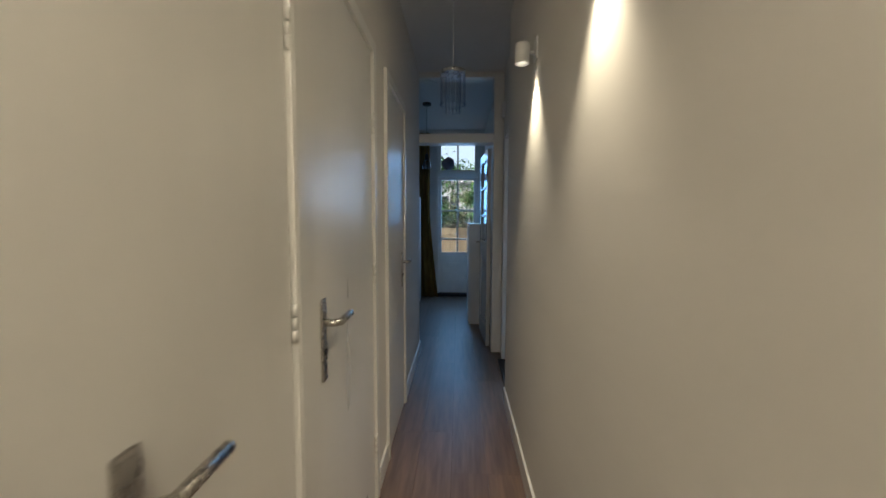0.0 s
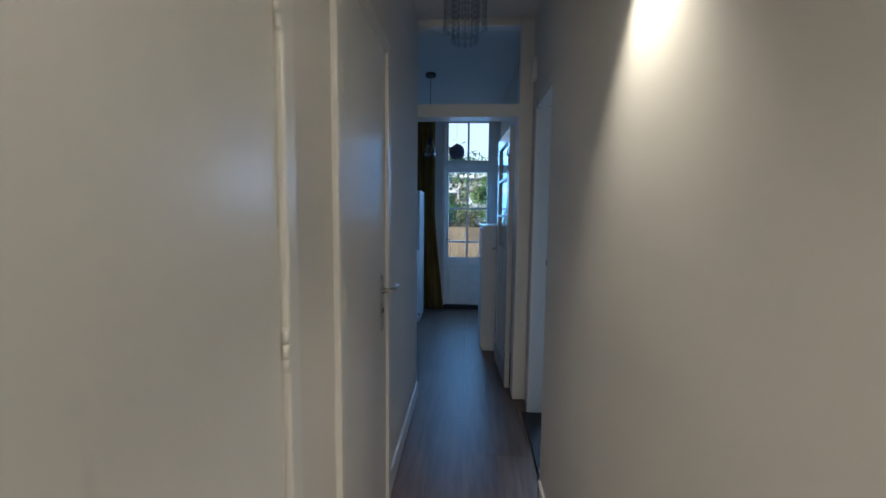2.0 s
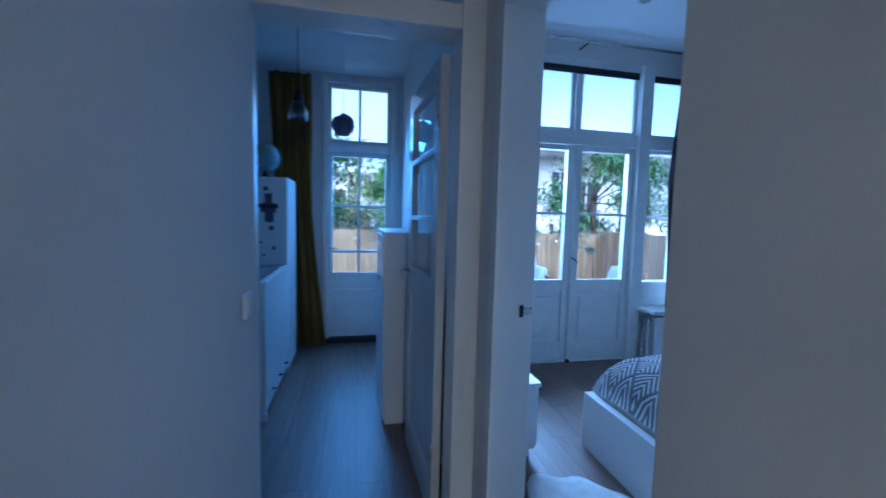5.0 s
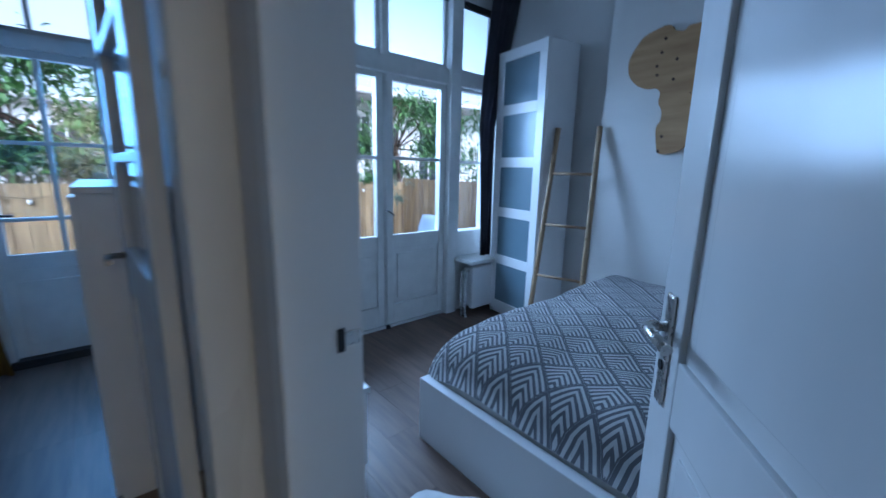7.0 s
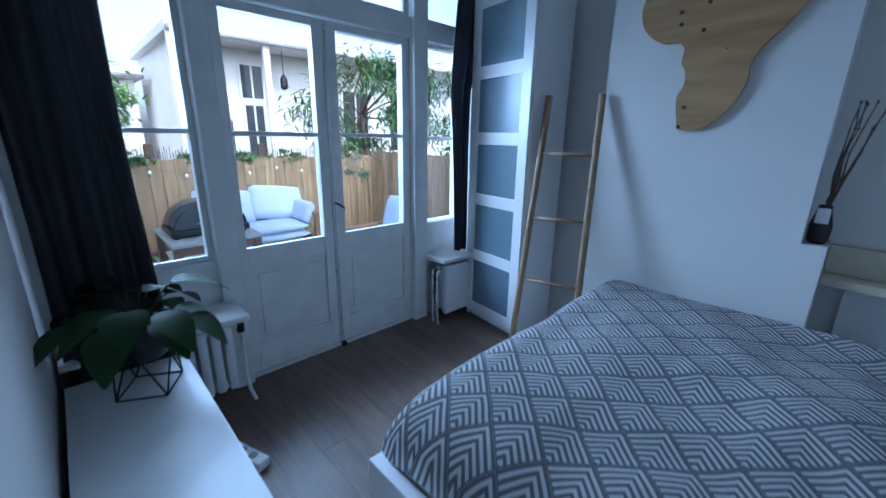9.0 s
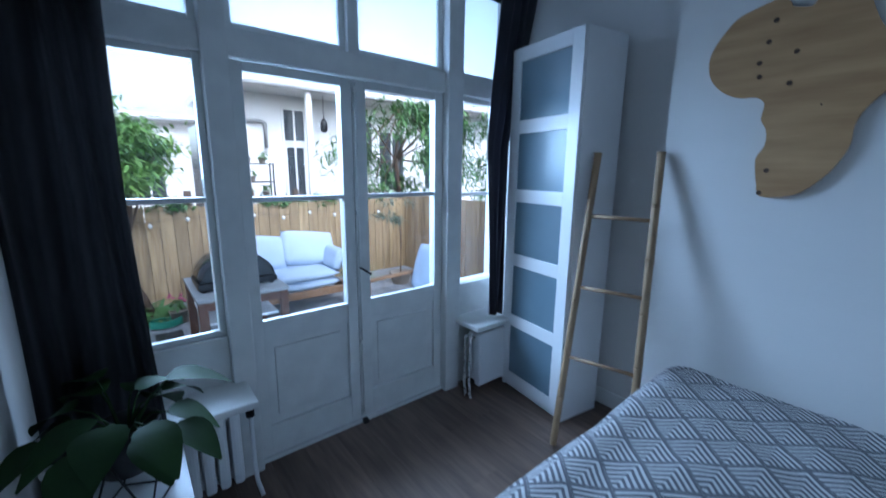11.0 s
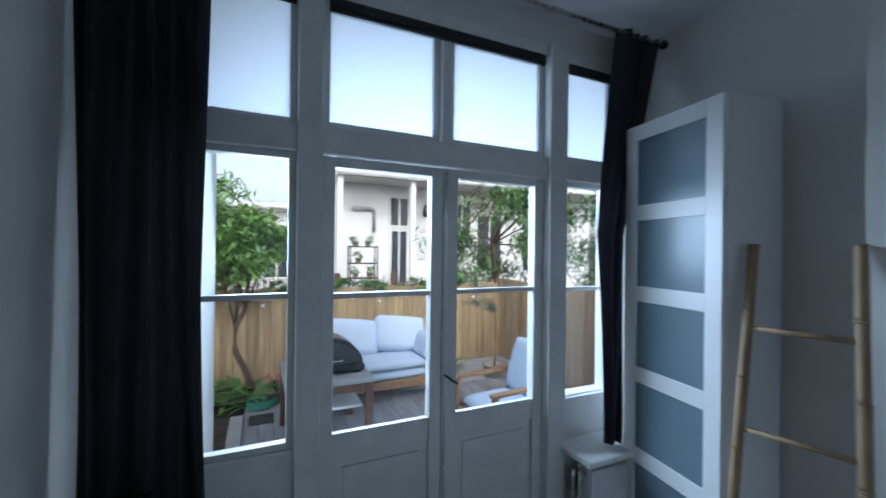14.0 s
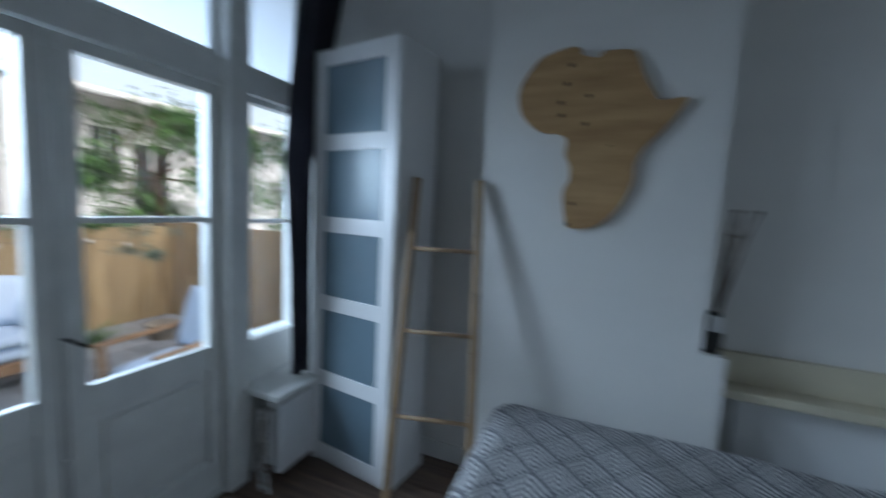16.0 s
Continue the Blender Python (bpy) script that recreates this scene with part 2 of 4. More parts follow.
def thing(name, m, label, category, group="", kind=""):
    ob = new(name)
    ob.empty_display_size = 0.1
    ob.matrix_basis = m
    return tagged(ob, label, category, group, kind)


def B(*a, **k):
    return box(bmesh.new(), *a, **k)


def T(*a, **k):
    return tube(bmesh.new(), *a, **k)


def L(*a, **k):
    return lathe(bmesh.new(), *a, **k)


def structure(name, bm, material, label, category):
    return obj(name, bm, material, label, category, "", "structure")


# ---- setting: walls, floor, ceilings ----
XL, XR, WX = -0.02, 0.72, 0.92
KC, BC = 2.82, 3.02
DH = 2.07


def boxes(name, rows, material, label, category, bev=0.0):
    bm = bmesh.new()
    for r in rows:
        box(bm, *r, bev=bev)
    return structure(name, bm, material, label, category)


LEFT_DOORS = [(0.74, 1.40, 0.93, 1), (1.46, 2.27, 1.60, 1), (2.63, 3.27, 3.17, -1)]
rows, y = [], -1.2
for a, b, _, _ in LEFT_DOORS:
    rows += [(XL - 0.12, XL, y, a - 0.0, 0, 2.9), (XL - 0.12, XL, a, b, DH, 2.9)]
    y = b
rows.append((XL - 0.12, XL, y, 4.42, 0, 2.9))
boxes("wall_west", rows, PLASTER, "smooth off-white plaster hall wall with three doors", "wall")
boxes("wall_east", [(XR, WX, -1.2, 3.365, 0, 3.1), (0.80, WX, 3.365, 4.20, DH + 0.03, 3.1), (0.80, WX, 4.20, 6.34, 0, 3.1)], PLASTER, "roughly plastered off-white hall wall with a bedroom doorway", "wall")
boxes("wall_south", [(-0.14, 0.92, -1.32, -1.2, 0, 2.9)], PLASTER, "plain off-white end wall of the hall", "wall")
boxes("wall_nursery_front", [(-0.97, -0.09, 4.42, 4.54, 0, 2.9), (-0.09, 0.80, 4.42, 4.54, 2.725, 2.9)], PLASTER, "off-white wall with the nursery doorway", "wall")
boxes("wall_nursery_west", [(-0.97, -0.85, 4.54, 7.5, 0, 2.9)], PLASTER, "pale nursery side wall", "wall")
boxes("wall_nursery_north", [(-0.85, -0.02, 7.24, 7.5, 0, 2.9), (0.72, 1.2, 7.24, 7.5, -0.2, 2.9), (-0.02, 0.72, 7.24, 7.5, 2.76, 2.9)], RENDERW, "white rendered outer wall around the balcony door", "wall")
boxes("wall_nursery_east", [(0.80, 1.2, 6.46, 7.24, -0.2, 2.9), (0.80, 0.92, 6.34, 6.46, 0, 3.1)], RENDERW, "white rendered side wall of the nursery", "wall")
boxes("wall_bedroom_east", [(3.75, 3.9, 2.9, 6.5, 0, 3.1)], PLASTER, "pale blue-white bedroom wall with alcoves", "wall")
boxes("chimney_breast", [(3.535, 3.75, 4.16, 5.19, 0, 3.02), (3.535, 3.75, 4.067, 4.16, 0, 0.985)], PLASTER, "pale plastered chimney breast with a low pier", "wall")
boxes("wall_bedroom_south", [(WX, 3.75, 2.9, 3.02, 0, 3.1)], PLASTER, "plain pale bedroom wall behind the bed", "wall")
structure("ceiling_hall", B(-0.14, 0.80, -1.2, 4.42, HC, HC + 0.1), CEIL, "plain white hall ceiling", "ceiling")
structure("ceiling_nursery", B(-0.85, 0.80, 4.54, 7.24, KC, KC + 0.1), CEIL, "plain white nursery ceiling", "ceiling")
structure("ceiling_bedroom", B(WX, 3.75, 3.02, 6.34, BC, BC + 0.1), CEIL, "plain white bedroom ceiling with recessed spots", "ceiling")
structure("roof_slab", B(-1.1, 4.1, -1.4, 6.5, 3.14, 3.3), CONC, "concrete slab of the storey above", "roof")
boxes("wall_bedroom_outer", [(3.6, 3.75, 6.34, 6.5, 0, 3.1), (WX, 3.6, 6.34, 6.5, 2.86, 3.1), (WX, 1.0, 6.34, 6.5, 0, 2.86)], PLASTER, "white window wall around the garden doors", "wall")

# baseboards
rows = [(XL, XL + 0.014, a, b, 0, 0.11) for a, b in ((-1.2, 0.70), (2.36, 2.58), (3.33, 4.42))]
boxes("baseboard_west", rows, PAINT, "white painted wooden baseboard", "baseboard", 0.004)
boxes("baseboard_east", [(XR - 0.014, XR, -1.2, 3.34, 0, 0.11)], PAINT, "white painted wooden baseboard", "baseboard", 0.004)
boxes("baseboard_bedroom", [(3.735, 3.75, 5.19, 6.3, 0, 0.11), (3.52, 3.535, 4.16, 5.19, 0, 0.11), (WX, WX + 0.014, 4.3, 6.3, 0, 0.11)], PAINT, "white painted bedroom baseboard", "baseboard", 0.004)


# ---- hall doors ----
def handle_set(parent, m, side=1):
    """Long steel plate with a bent lever; local x out of the door, y along the lever."""
    bm = bmesh.new()
    box(bm, 0, 0.008, -0.02, 0.02, -0.17, 0.07, bev=0.006, m=m)
    p = part("handle_plate", bm, STEEL, parent, "brushed steel door plate with keyhole")
    bm = bmesh.new()
    pts = [m @ Vector(q) for q in ((0, 0, 0), (0.035, 0, 0), (0.05, 0.012 * side, 0), (0.052, 0.05 * side, 0.003), (0.048, 0.125 * side, 0.0))]
    tube(bm, pts, 0.011, 12)
    part("lever", bm, STEEL, p)
    bm = bmesh.new()
    tube(bm, [m @ Vector((0.006, 0, -0.085)), m @ Vector((0.011, 0, -0.085))], 0.011, 12)
    part("keyhole", bm, BLACK, p)


def hinge(parent, x, y, z):
    bm = bmesh.new()
    for k in range(3):
        tube(bm, [(x, y, z + k * 0.03), (x, y, z + k * 0.03 + 0.027)], 0.007, 8)
    part("hinge", bm, PAINT, parent)


for i, (a, b, hy, side) in enumerate(LEFT_DOORS):
    bm = bmesh.new()
    xf = XL + 0.018
    box(bm, XL - 0.12, xf, a - 0.045, a, 0, DH + 0.05, bev=0.005)
    box(bm, XL - 0.12, xf, b, b + (0.05 if i != 0 else 0.012), 0, DH + 0.05, bev=0.005)
    box(bm, XL - 0.12, xf, a, b, DH, DH + 0.05, bev=0.005)
    door = structure("door_%d" % (i + 1), bm, PAINT, "closed flush cream door in a painted wooden frame", "door")
    part("door_leaf", B(XL - 0.035, XL + 0.004, a + 0.004, b - 0.004, 0.008, DH - 0.004, bev=0.003), PAINT, door)
    handle_set(door, Matrix.Translation((XL + 0.004, hy, 1.01 if i == 0 else 1.05)), 1)
    hy2 = b - 0.004 if side > 0 else a + 0.004
    for z in (0.25, 1.06, 1.72):
        hinge(door, XL + 0.012, hy2, z)

# nursery door frame with transom light
bm = bmesh.new()
for r in ((-0.09, -0.04, 0, 2.725), (0.705, 0.80, 0, 2.725), (-0.04, 0.705, 2.075, 2.165), (-0.04, 0.705, 2.69, 2.725)):
    box(bm, r[0], r[1], 4.405, 4.56, r[2], r[3], bev=0.006)
frm = structure("door_4", bm, PAINT, "open glazed white nursery door in a tall frame with transom light", "door")
tp = part("transom_pane", B(-0.04, 0.705, 4.475, 4.481, 2.165, 2.69), GLASS, frm)
tp.visible_shadow = False
leaf = thing("nursery_door_leaf", pose(0.700, 4.575, 0, 0, 0, 3), "white door leaf with glazed upper panes, standing open", "")
leaf.parent = frm
bm = bmesh.new()
for r in ((0, 0.09, 0.01, 2.05), (0.58, 0.67, 0.01, 2.05), (0.09, 0.58, 0.01, 0.2), (0.09, 0.58, 0.95, 1.1), (0.09, 0.58, 1.95, 2.05), (0.09, 0.58, 1.36, 1.385), (0.09, 0.58, 1.66, 1.685)):
    box(bm, -0.04, 0, r[0], r[1], r[2], r[3], bev=0.004)
box(bm, -0.03, -0.01, 0.09, 0.58, 0.2, 0.95)
st = part("leaf_frame", bm, DOORP, leaf)
for z0, z1 in ((1.1, 1.36), (1.385, 1.66), (1.685, 1.95)):
    part("pane", B(-0.023, -0.017, 0.09, 0.58, z0, z1), GLASS, leaf)
bm = bmesh.new()
tube(bm, [(-0.04, 0.61, 1.07), (-0.085, 0.61, 1.07), (-0.09, 0.5, 1.07)], 0.01, 10)
part("lever", bm, STEEL, leaf)
for z in (0.3, 1.75):
    bm = bmesh.new()
    tube(bm, [(-0.045, -0.002, z), (-0.045, -0.002, z + 0.09)], 0.007, 8)
    part("hinge", bm, STEEL, leaf)

# bedroom doorway
bm = bmesh.new()
for r in ((3.365, 3.40, 0, DH + 0.06), (4.19, 4.245, 0, DH + 0.06), (3.40, 4.19, DH, DH + 0.06)):
    box(bm, 0.785 if r[0] > 3.39 else 0.78, WX + 0.012, r[0], r[1], r[2], r[3], bev=0.005)
frm = structure("door_5", bm, PAINT, "open white panelled bedroom door in a painted frame", "door")
part("threshold", B(0.75, 0.95, 3.40, 4.19, 0.0, 0.012), DARK, frm, "dark floor strip in the doorway")
part("strike_plate", B(0.894, 0.924, 4.186, 4.191, 1.05, 1.076, bev=0.001), STEEL, frm, "small steel strike plate in the door jamb")
part("strike_hole", B(0.881, 0.894, 4.184, 4.1905, 1.042, 1.084, bev=0.001), BLACK, frm, "dark latch recess")
DOORW = 0.765
leaf = thing("bedroom_door_leaf", pose(0.925, 3.41, 0, 0, 0, -51.5), "white panelled door leaf standing half open", "")
leaf.parent = frm
bm = bmesh.new()
for r in ((0, 0.12, 0.01, 2.05), (DOORW - 0.12, DOORW, 0.01, 2.05), (0.12, DOORW - 0.12, 0.01, 0.2), (0.12, DOORW - 0.12, 0.86, 1.0), (0.12, DOORW - 0.12, 1.93, 2.05)):
    box(bm, -0.02, 0.02, r[0], r[1], r[2], r[3], bev=0.005)
part("leaf_frame", bm, DOORP, leaf)
for z0, z1 in ((0.2, 0.86), (1.0, 1.93)):
    bm = bmesh.new()
    box(bm, -0.008, 0.008, 0.12, DOORW - 0.12, z0, z1)
    for s in (-1, 1):
        box(bm, s * 0.008 - 0.004, s * 0.008 + 0.004, 0.16, DOORW - 0.16, z0 + 0.04, z1 - 0.04, bev=0.003)
    part("panel", bm, DOORP, leaf)
handle_set(leaf, Matrix.Translation((-0.02, DOORW - 0.06, 1.05)) @ Matrix.Rotation(math.pi, 4, 'Z'), 1)
handle_set(leaf, Matrix.Translation((0.02, DOORW - 0.06, 1.05)), -1)

# ---- bedroom window wall ----
GY = 6.39


def sash(owner, name, x0, x1, z0, z1, rails, stiles=(), y0=6.36, y1=6.42, w=0.03, wb=None, pane=None, label=""):
    """A glazed wooden sash: outer stiles and rails, glazing bars, and one pane per field."""
    pane = pane or GLASS
    wb = wb or w
    bm = bmesh.new()
    box(bm, x0, x0 + w, y0, y1, z0, z1, bev=0.004)
    box(bm, x1 - w, x1, y0, y1, z0, z1, bev=0.004)
    box(bm, x0 + w, x1 - w, y0, y0 + 0.026, z0, z0 + wb, bev=0.004)
    box(bm, x0 + w, x1 - w, y0, y1, z1 - w, z1, bev=0.004)
    s = part(name, bm, SASH, owner, label)
    zs = [z0 + wb] + [v for r in rails for v in (r - 0.012, r + 0.012)] + [z1 - w]
    xs = [x0 + w] + [v for r in stiles for v in (r - 0.014, r + 0.014)] + [x1 - w]
    for r in rails:
        part("glazing_bar", B(x0 + w, x1 - w, y0 + 0.008, y1 - 0.01, r - 0.012, r + 0.012, bev=0.003), SASH, s)
    for r in stiles:
        part("glazing_bar", B(r - 0.014, r + 0.014, y0 + 0.007, y1 - 0.012, z0 + wb, z1 - w, bev=0.003), SASH, s)
    ym = y0 + 0.02
    for k in range(0, len(zs), 2):
        for q in range(0, len(xs), 2):
            p = part("pane", B(xs[q], xs[q + 1], ym - 0.003, ym + 0.003, zs[k], zs[k + 1]), pane, s)
            p.visible_shadow = pane is FROST
    return s


bm = bmesh.new()
for x0, x1, yy in ((1.61, 1.715, 6.29), (2.965, 3.09, 6.29), (1.0, 1.02, 6.33), (3.5, 3.6, 6.32)):
    box(bm, x0, x1, yy, 6.47, 0.0 if x0 > 1.5 and x0 < 3.2 else 0.5, 2.86, bev=0.008)
for x0, x1 in ((1.02, 1.61), (1.715, 2.965), (3.09, 3.5)):
    box(bm, x0, x1, 6.32, 6.47, 2.085, 2.205, bev=0.006)
    box(bm, x0, x1, 6.32, 6.47, 2.78, 2.86, bev=0.006)
for x0, x1 in ((1.0, 1.61), (3.09, 3.6)):
    box(bm, x0, x1, 6.34, 6.47, 0.0, 0.78, bev=0.004)
box(bm, 1.715, 2.965, 6.335, 6.47, 0.0, 0.022, bev=0.004)
box(bm, 2.30, 2.345, 6.33, 6.45, 2.205, 2.78, bev=0.006)
win = structure("window_1", bm, SASH, "old white painted window frame with garden doors and frosted transom lights", "window")
sash(win, "left_casement", 1.02, 1.61, 0.78, 2.085, [1.45])
sash(win, "right_casement", 3.09, 3.5, 0.75, 2.085, [1.43])
sash(win, "left_transom", 1.02, 1.61, 2.205, 2.78, [], pane=FROST)
sash(win, "right_transom", 3.09, 3.5, 2.205, 2.78, [], pane=FROST)
sash(win, "middle_transom_left", 1.715, 2.30, 2.205, 2.78, [], w=0.035, pane=FROST)
sash(win, "middle_transom_right", 2.345, 2.965, 2.205, 2.78, [], w=0.035, pane=FROST)
for nm, x0, x1 in (("garden_door_left", 1.715, 2.318), ("garden_door_right", 2.322, 2.965)):
    bm = bmesh.new()
    z0, z1, w = 0.026, 2.08, 0.062
    box(bm, x0, x0 + (w if x0 < 2 else 0.085), 6.35, 6.41, z0, z1, bev=0.005)
    box(bm, x1 - w, x1, 6.35, 6.41, z0, z1, bev=0.005)
    xi, xj = x0 + (w if x0 < 2 else 0.085), x1 - w
    box(bm, xi, xj, 6.35, 6.41, z1 - 0.045, z1, bev=0.005)
    box(bm, xi, xj, 6.358, 6.387, 0.69, 0.81, bev=0.004)
    box(bm, xi, xj, 6.387, 6.41, 0.69, 0.775, bev=0.004)
    box(bm, xi, xj, 6.35, 6.41, z0, 0.2, bev=0.005)
    dr = part(nm, bm, SASH, win, "white painted garden door with two panes")
    bm = bmesh.new()
    box(bm, xi, xj, 6.375, 6.395, 0.2, 0.69)
    box(bm, xi + 0.05, xj - 0.05, 6.364, 6.38, 0.245, 0.645, bev=0.006)
    part("panel", bm, SASH, dr)
    part("glazing_bar", B(xi, xj, 6.36, 6.40, 1.43, 1.455, bev=0.003), SASH, dr)
    for a, b in ((0.81, 1.43), (1.455, z1 - 0.045)):
        p = part("pane", B(xi, xj, 6.377, 6.383, a, b), GLASS, dr)
        p.visible_shadow = False
bm = bmesh.new()
tube(bm, [(2.335, 6.338, 0.04), (2.335, 6.338, 2.06)], 0.006, 8)
for z in (0.06, 0.55, 1.35, 2.03):
    box(bm, 2.322, 2.348, 6.332, 6.352, z - 0.012, z + 0.012, bev=0.003)
rod = part("espagnolette_rod", bm, SASH, win)
part("bolt_foot", B(2.318, 2.352, 6.31, 6.345, 0.001, 0.028, bev=0.003), BLACK, rod)
bm = bmesh.new()
tube(bm, [(2.335, 6.345, 1.02), (2.335, 6.30, 1.02), (2.36, 6.292, 1.0), (2.385, 6.292, 0.985)], 0.006, 8)
part("door_knob", bm, BLACK, rod, "small dark iron latch")
for x0, x1, y0 in ((1.74, 2.94, 6.31), (1.04, 1.6, 6.325), (3.1, 3.49, 6.325)):
    bm = bmesh.new()
    box(bm, x0, x1, y0, y0 + 0.03, 2.74, 2.785, bev=0.008)
    tube(bm, [(x0, y0 + 0.015, 2.735), (x1, y0 + 0.015, 2.735)], 0.012, 8)
    obj("roller_blind", bm, DARK, "rolled-up dark grey blind above frosted glass", "blind", "blinds over the window")
for nm, x0, x1 in (("window_sill_1", 0.94, 1.665), ("window_sill_2", 3.055, 3.6)):
    bm = bmesh.new()
    box(bm, x0, x1, 6.06, 6.34, 0.51, 0.545, bev=0.012)
    structure(nm, bm, SASH, "thick worn white window sill over a radiator", "sill")


def radiator(x0, x1, label):
    r = thing("radiator", pose(0, 0, 0), label, "radiator", "radiators under the sills")
    n = int((x1 - x0) / 0.06)
    for k in range(n):
        x = x0 + (k + 0.5) * (x1 - x0) / n
        bm = bmesh.new()
        box(bm, x - 0.024, x + 0.024, 6.14, 6.26, 0.1, 0.47, bev=0.018)
        part("column", bm, LAMI, r)
    for z in (0.13, 0.44):
        part("header_pipe", T([(x0 + 0.01, 6.2, z), (x1 - 0.01, 6.2, z)], 0.022, 10), LAMI, r)
    return r


r = radiator(1.06, 1.60, "white column radiator with pipes beside the garden door")
bm = bmesh.new()
tube(bm, [(1.60, 6.2, 0.44), (1.645, 6.2, 0.44), (1.65, 6.2, 0.40), (1.65, 6.2, 0.12), (1.65, 6.17, 0.05), (1.66, 6.12, 0.0)], 0.011, 8)
part("supply_pipe", bm, LAMI, r)
bm = bmesh.new()
tube(bm, [(1.648, 6.2, 0.40), (1.648, 6.2, 0.49)], 0.02, 10)
part("valve", bm, BLACK, r)
r = thing("radiator", pose(0, 0, 0), "white flat panel radiator with pipe at its side", "radiator", "radiators under the sills")
bm = bmesh.new()
box(bm, 3.12, 3.5, 6.1, 6.15, 0.07, 0.47, bev=0.012)
part("panel", bm, LAMI, r)
part("back_panel", B(3.13, 3.49, 6.2, 6.23, 0.09, 0.45, bev=0.005), LAMI, r)
for k in range(8):
    part("fin", B(3.14 + k * 0.045, 3.15 + k * 0.045, 6.15, 6.2, 0.09, 0.45), LAMI, r)
bm = bmesh.new()
for dy in (0, 0.05):
    tube(bm, [(3.12, 6.16 + dy, 0.43), (3.085, 6.16 + dy, 0.43), (3.08, 6.16 + dy, 0.4), (3.075, 6.16 + dy, 0.1), (3.06, 6.13 + dy, 0.02), (3.05, 6.11 + dy, 0.0)], 0.011, 8)
part("supply_pipe", bm, STEEL, r)


def curtain(name, rows, y, z0, z1, folds, amp, material, label, group="", nz=14):
    """Hanging cloth with pleats; rows: width limits at the bottom, middle and top, from z0 to z1."""
    bm = bmesh.new()
    nx = folds * 8
    (a0, b0), (a1, b1), (a2, b2) = rows
    vs = []
    for j in range(nz + 1):
        f = j / nz
        if f < 0.5:
            a, b = a0 + (a1 - a0) * f * 2, b0 + (b1 - b0) * f * 2
        else:
            a, b = a1 + (a2 - a1) * (f * 2 - 1), b1 + (b2 - b1) * (f * 2 - 1)
        row = []
        for i in range(nx + 1):
            g = i / nx
            ph = g * folds * 2 * math.pi
            dy = amp * (math.sin(ph + 0.5 * math.sin(f * 4 + i * 0.11)) + 0.35 * math.sin(ph * 0.5 + 2 * f)) * (0.75 + 0.4 * noise.noise((g * 5, f * 2, y)))
            row.append(bm.verts.new((a + (b - a) * g + 0.012 * math.sin(f * 5 + g * 9), y + dy, z0 + (z1 - z0) * f)))
        vs.append(row)
    for j in range(nz):
        for i in range(nx):
            bm.faces.new((vs[j][i], vs[j][i + 1], vs[j + 1][i + 1], vs[j + 1][i])).smooth = True
    bmesh.ops.solidify(bm, geom=bm.faces[:], thickness=0.004)
    return obj(name, bm, material, label, "curtain", group)


curtain("curtain", [(0.95, 1.34), (0.955, 1.30), (0.95, 1.30)], 6.07, 0.06, 2.94, 5, 0.035, NAVY, "heavy dark charcoal curtain drawn aside at the window", "bedroom curtains")
curtain("curtain", [(3.27, 3.36), (3.20, 3.40), (3.33, 3.68)], 6.16, 0.56, 2.96, 4, 0.028, SATIN, "dark satin curtain tucked behind the tall cabinet", "bedroom curtains")
rail = thing("curtain_rail", pose(0, 0, 0), "slim dark metal curtain rod over the window", "curtain rail")
part("rod", T([(0.96, 6.15, 2.935), (3.7, 6.15, 2.935)], 0.012, 10), STEEL, rail)
part("finial", L([(0.002, -0.02), (0.022, -0.01), (0.026, 0.01), (0.01, 0.03), (0.002, 0.032)], (3.71, 6.15, 2.935), 12), BLACK, rail)
for x in (1.0, 2.3, 3.66):
    part("bracket", T([(x, 6.15, 2.935), (x, 6.33, 2.935)], 0.007, 8), BLACK, rail)

# ---- tall glass cabinet ----
cab = thing("tall_cabinet", pose(3.295, 5.556, 0, 0, 0, -8.3), "tall narrow white cabinet with five frosted glass door panels", "cabinet")
W, D, H = 0.585, 0.36, 2.37
for y in (0, W - 0.018):
    part("side_panel", B(0.022, D, y, y + 0.018, 0.0, H, bev=0.002), LAMI, cab)
part("top_panel", B(0.022, D, 0.018, W - 0.018, H - 0.02, H, bev=0.002), LAMI, cab)
part("bottom_panel", B(0.022, D, 0.018, W - 0.018, 0.05, 0.07), LAMI, cab)
part("plinth", B(0.04, 0.05, 0.018, W - 0.018, 0.0, 0.05), LAMI, cab)
part("back_panel", B(D - 0.01, D - 0.002, 0.018, W - 0.018, 0.07, H - 0.02), LAMI, cab)
for k in range(1, 5):
    part("shelf", B(0.05, D - 0.01, 0.018, W - 0.018, 0.07 + k * 0.455, 0.086 + k * 0.455), LAMI, cab)
bm = bmesh.new()
sw, z0, z1 = 0.085, 0.055, H - 0.004
box(bm, 0, 0.02, 0.002, sw, z0, z1, bev=0.003)
ph = (z1 - z0 - 6 * 0.085) / 5
fields = []
for k in range(6):
    a = z0 + k * (ph + 0.085)
    if k < 5:
        fields.append((a + 0.085, a + 0.085 + ph))
dr = part("cabinet_door", bm, LAMI, cab, "white framed door")
part("stile", B(0, 0.02, W - sw, W - 0.002, z0, z1, bev=0.003), LAMI, dr)
for k in range(6):
    a = z0 + k * (ph + 0.085)
    part("rail", B(0, 0.02, sw, W - sw, a, a + 0.085, bev=0.003), LAMI, dr)
for a, b in fields:
    part("glass_panel", B(0.009, 0.013, sw, W - sw, a, b), CABGL, dr, "grey-blue frosted glass")

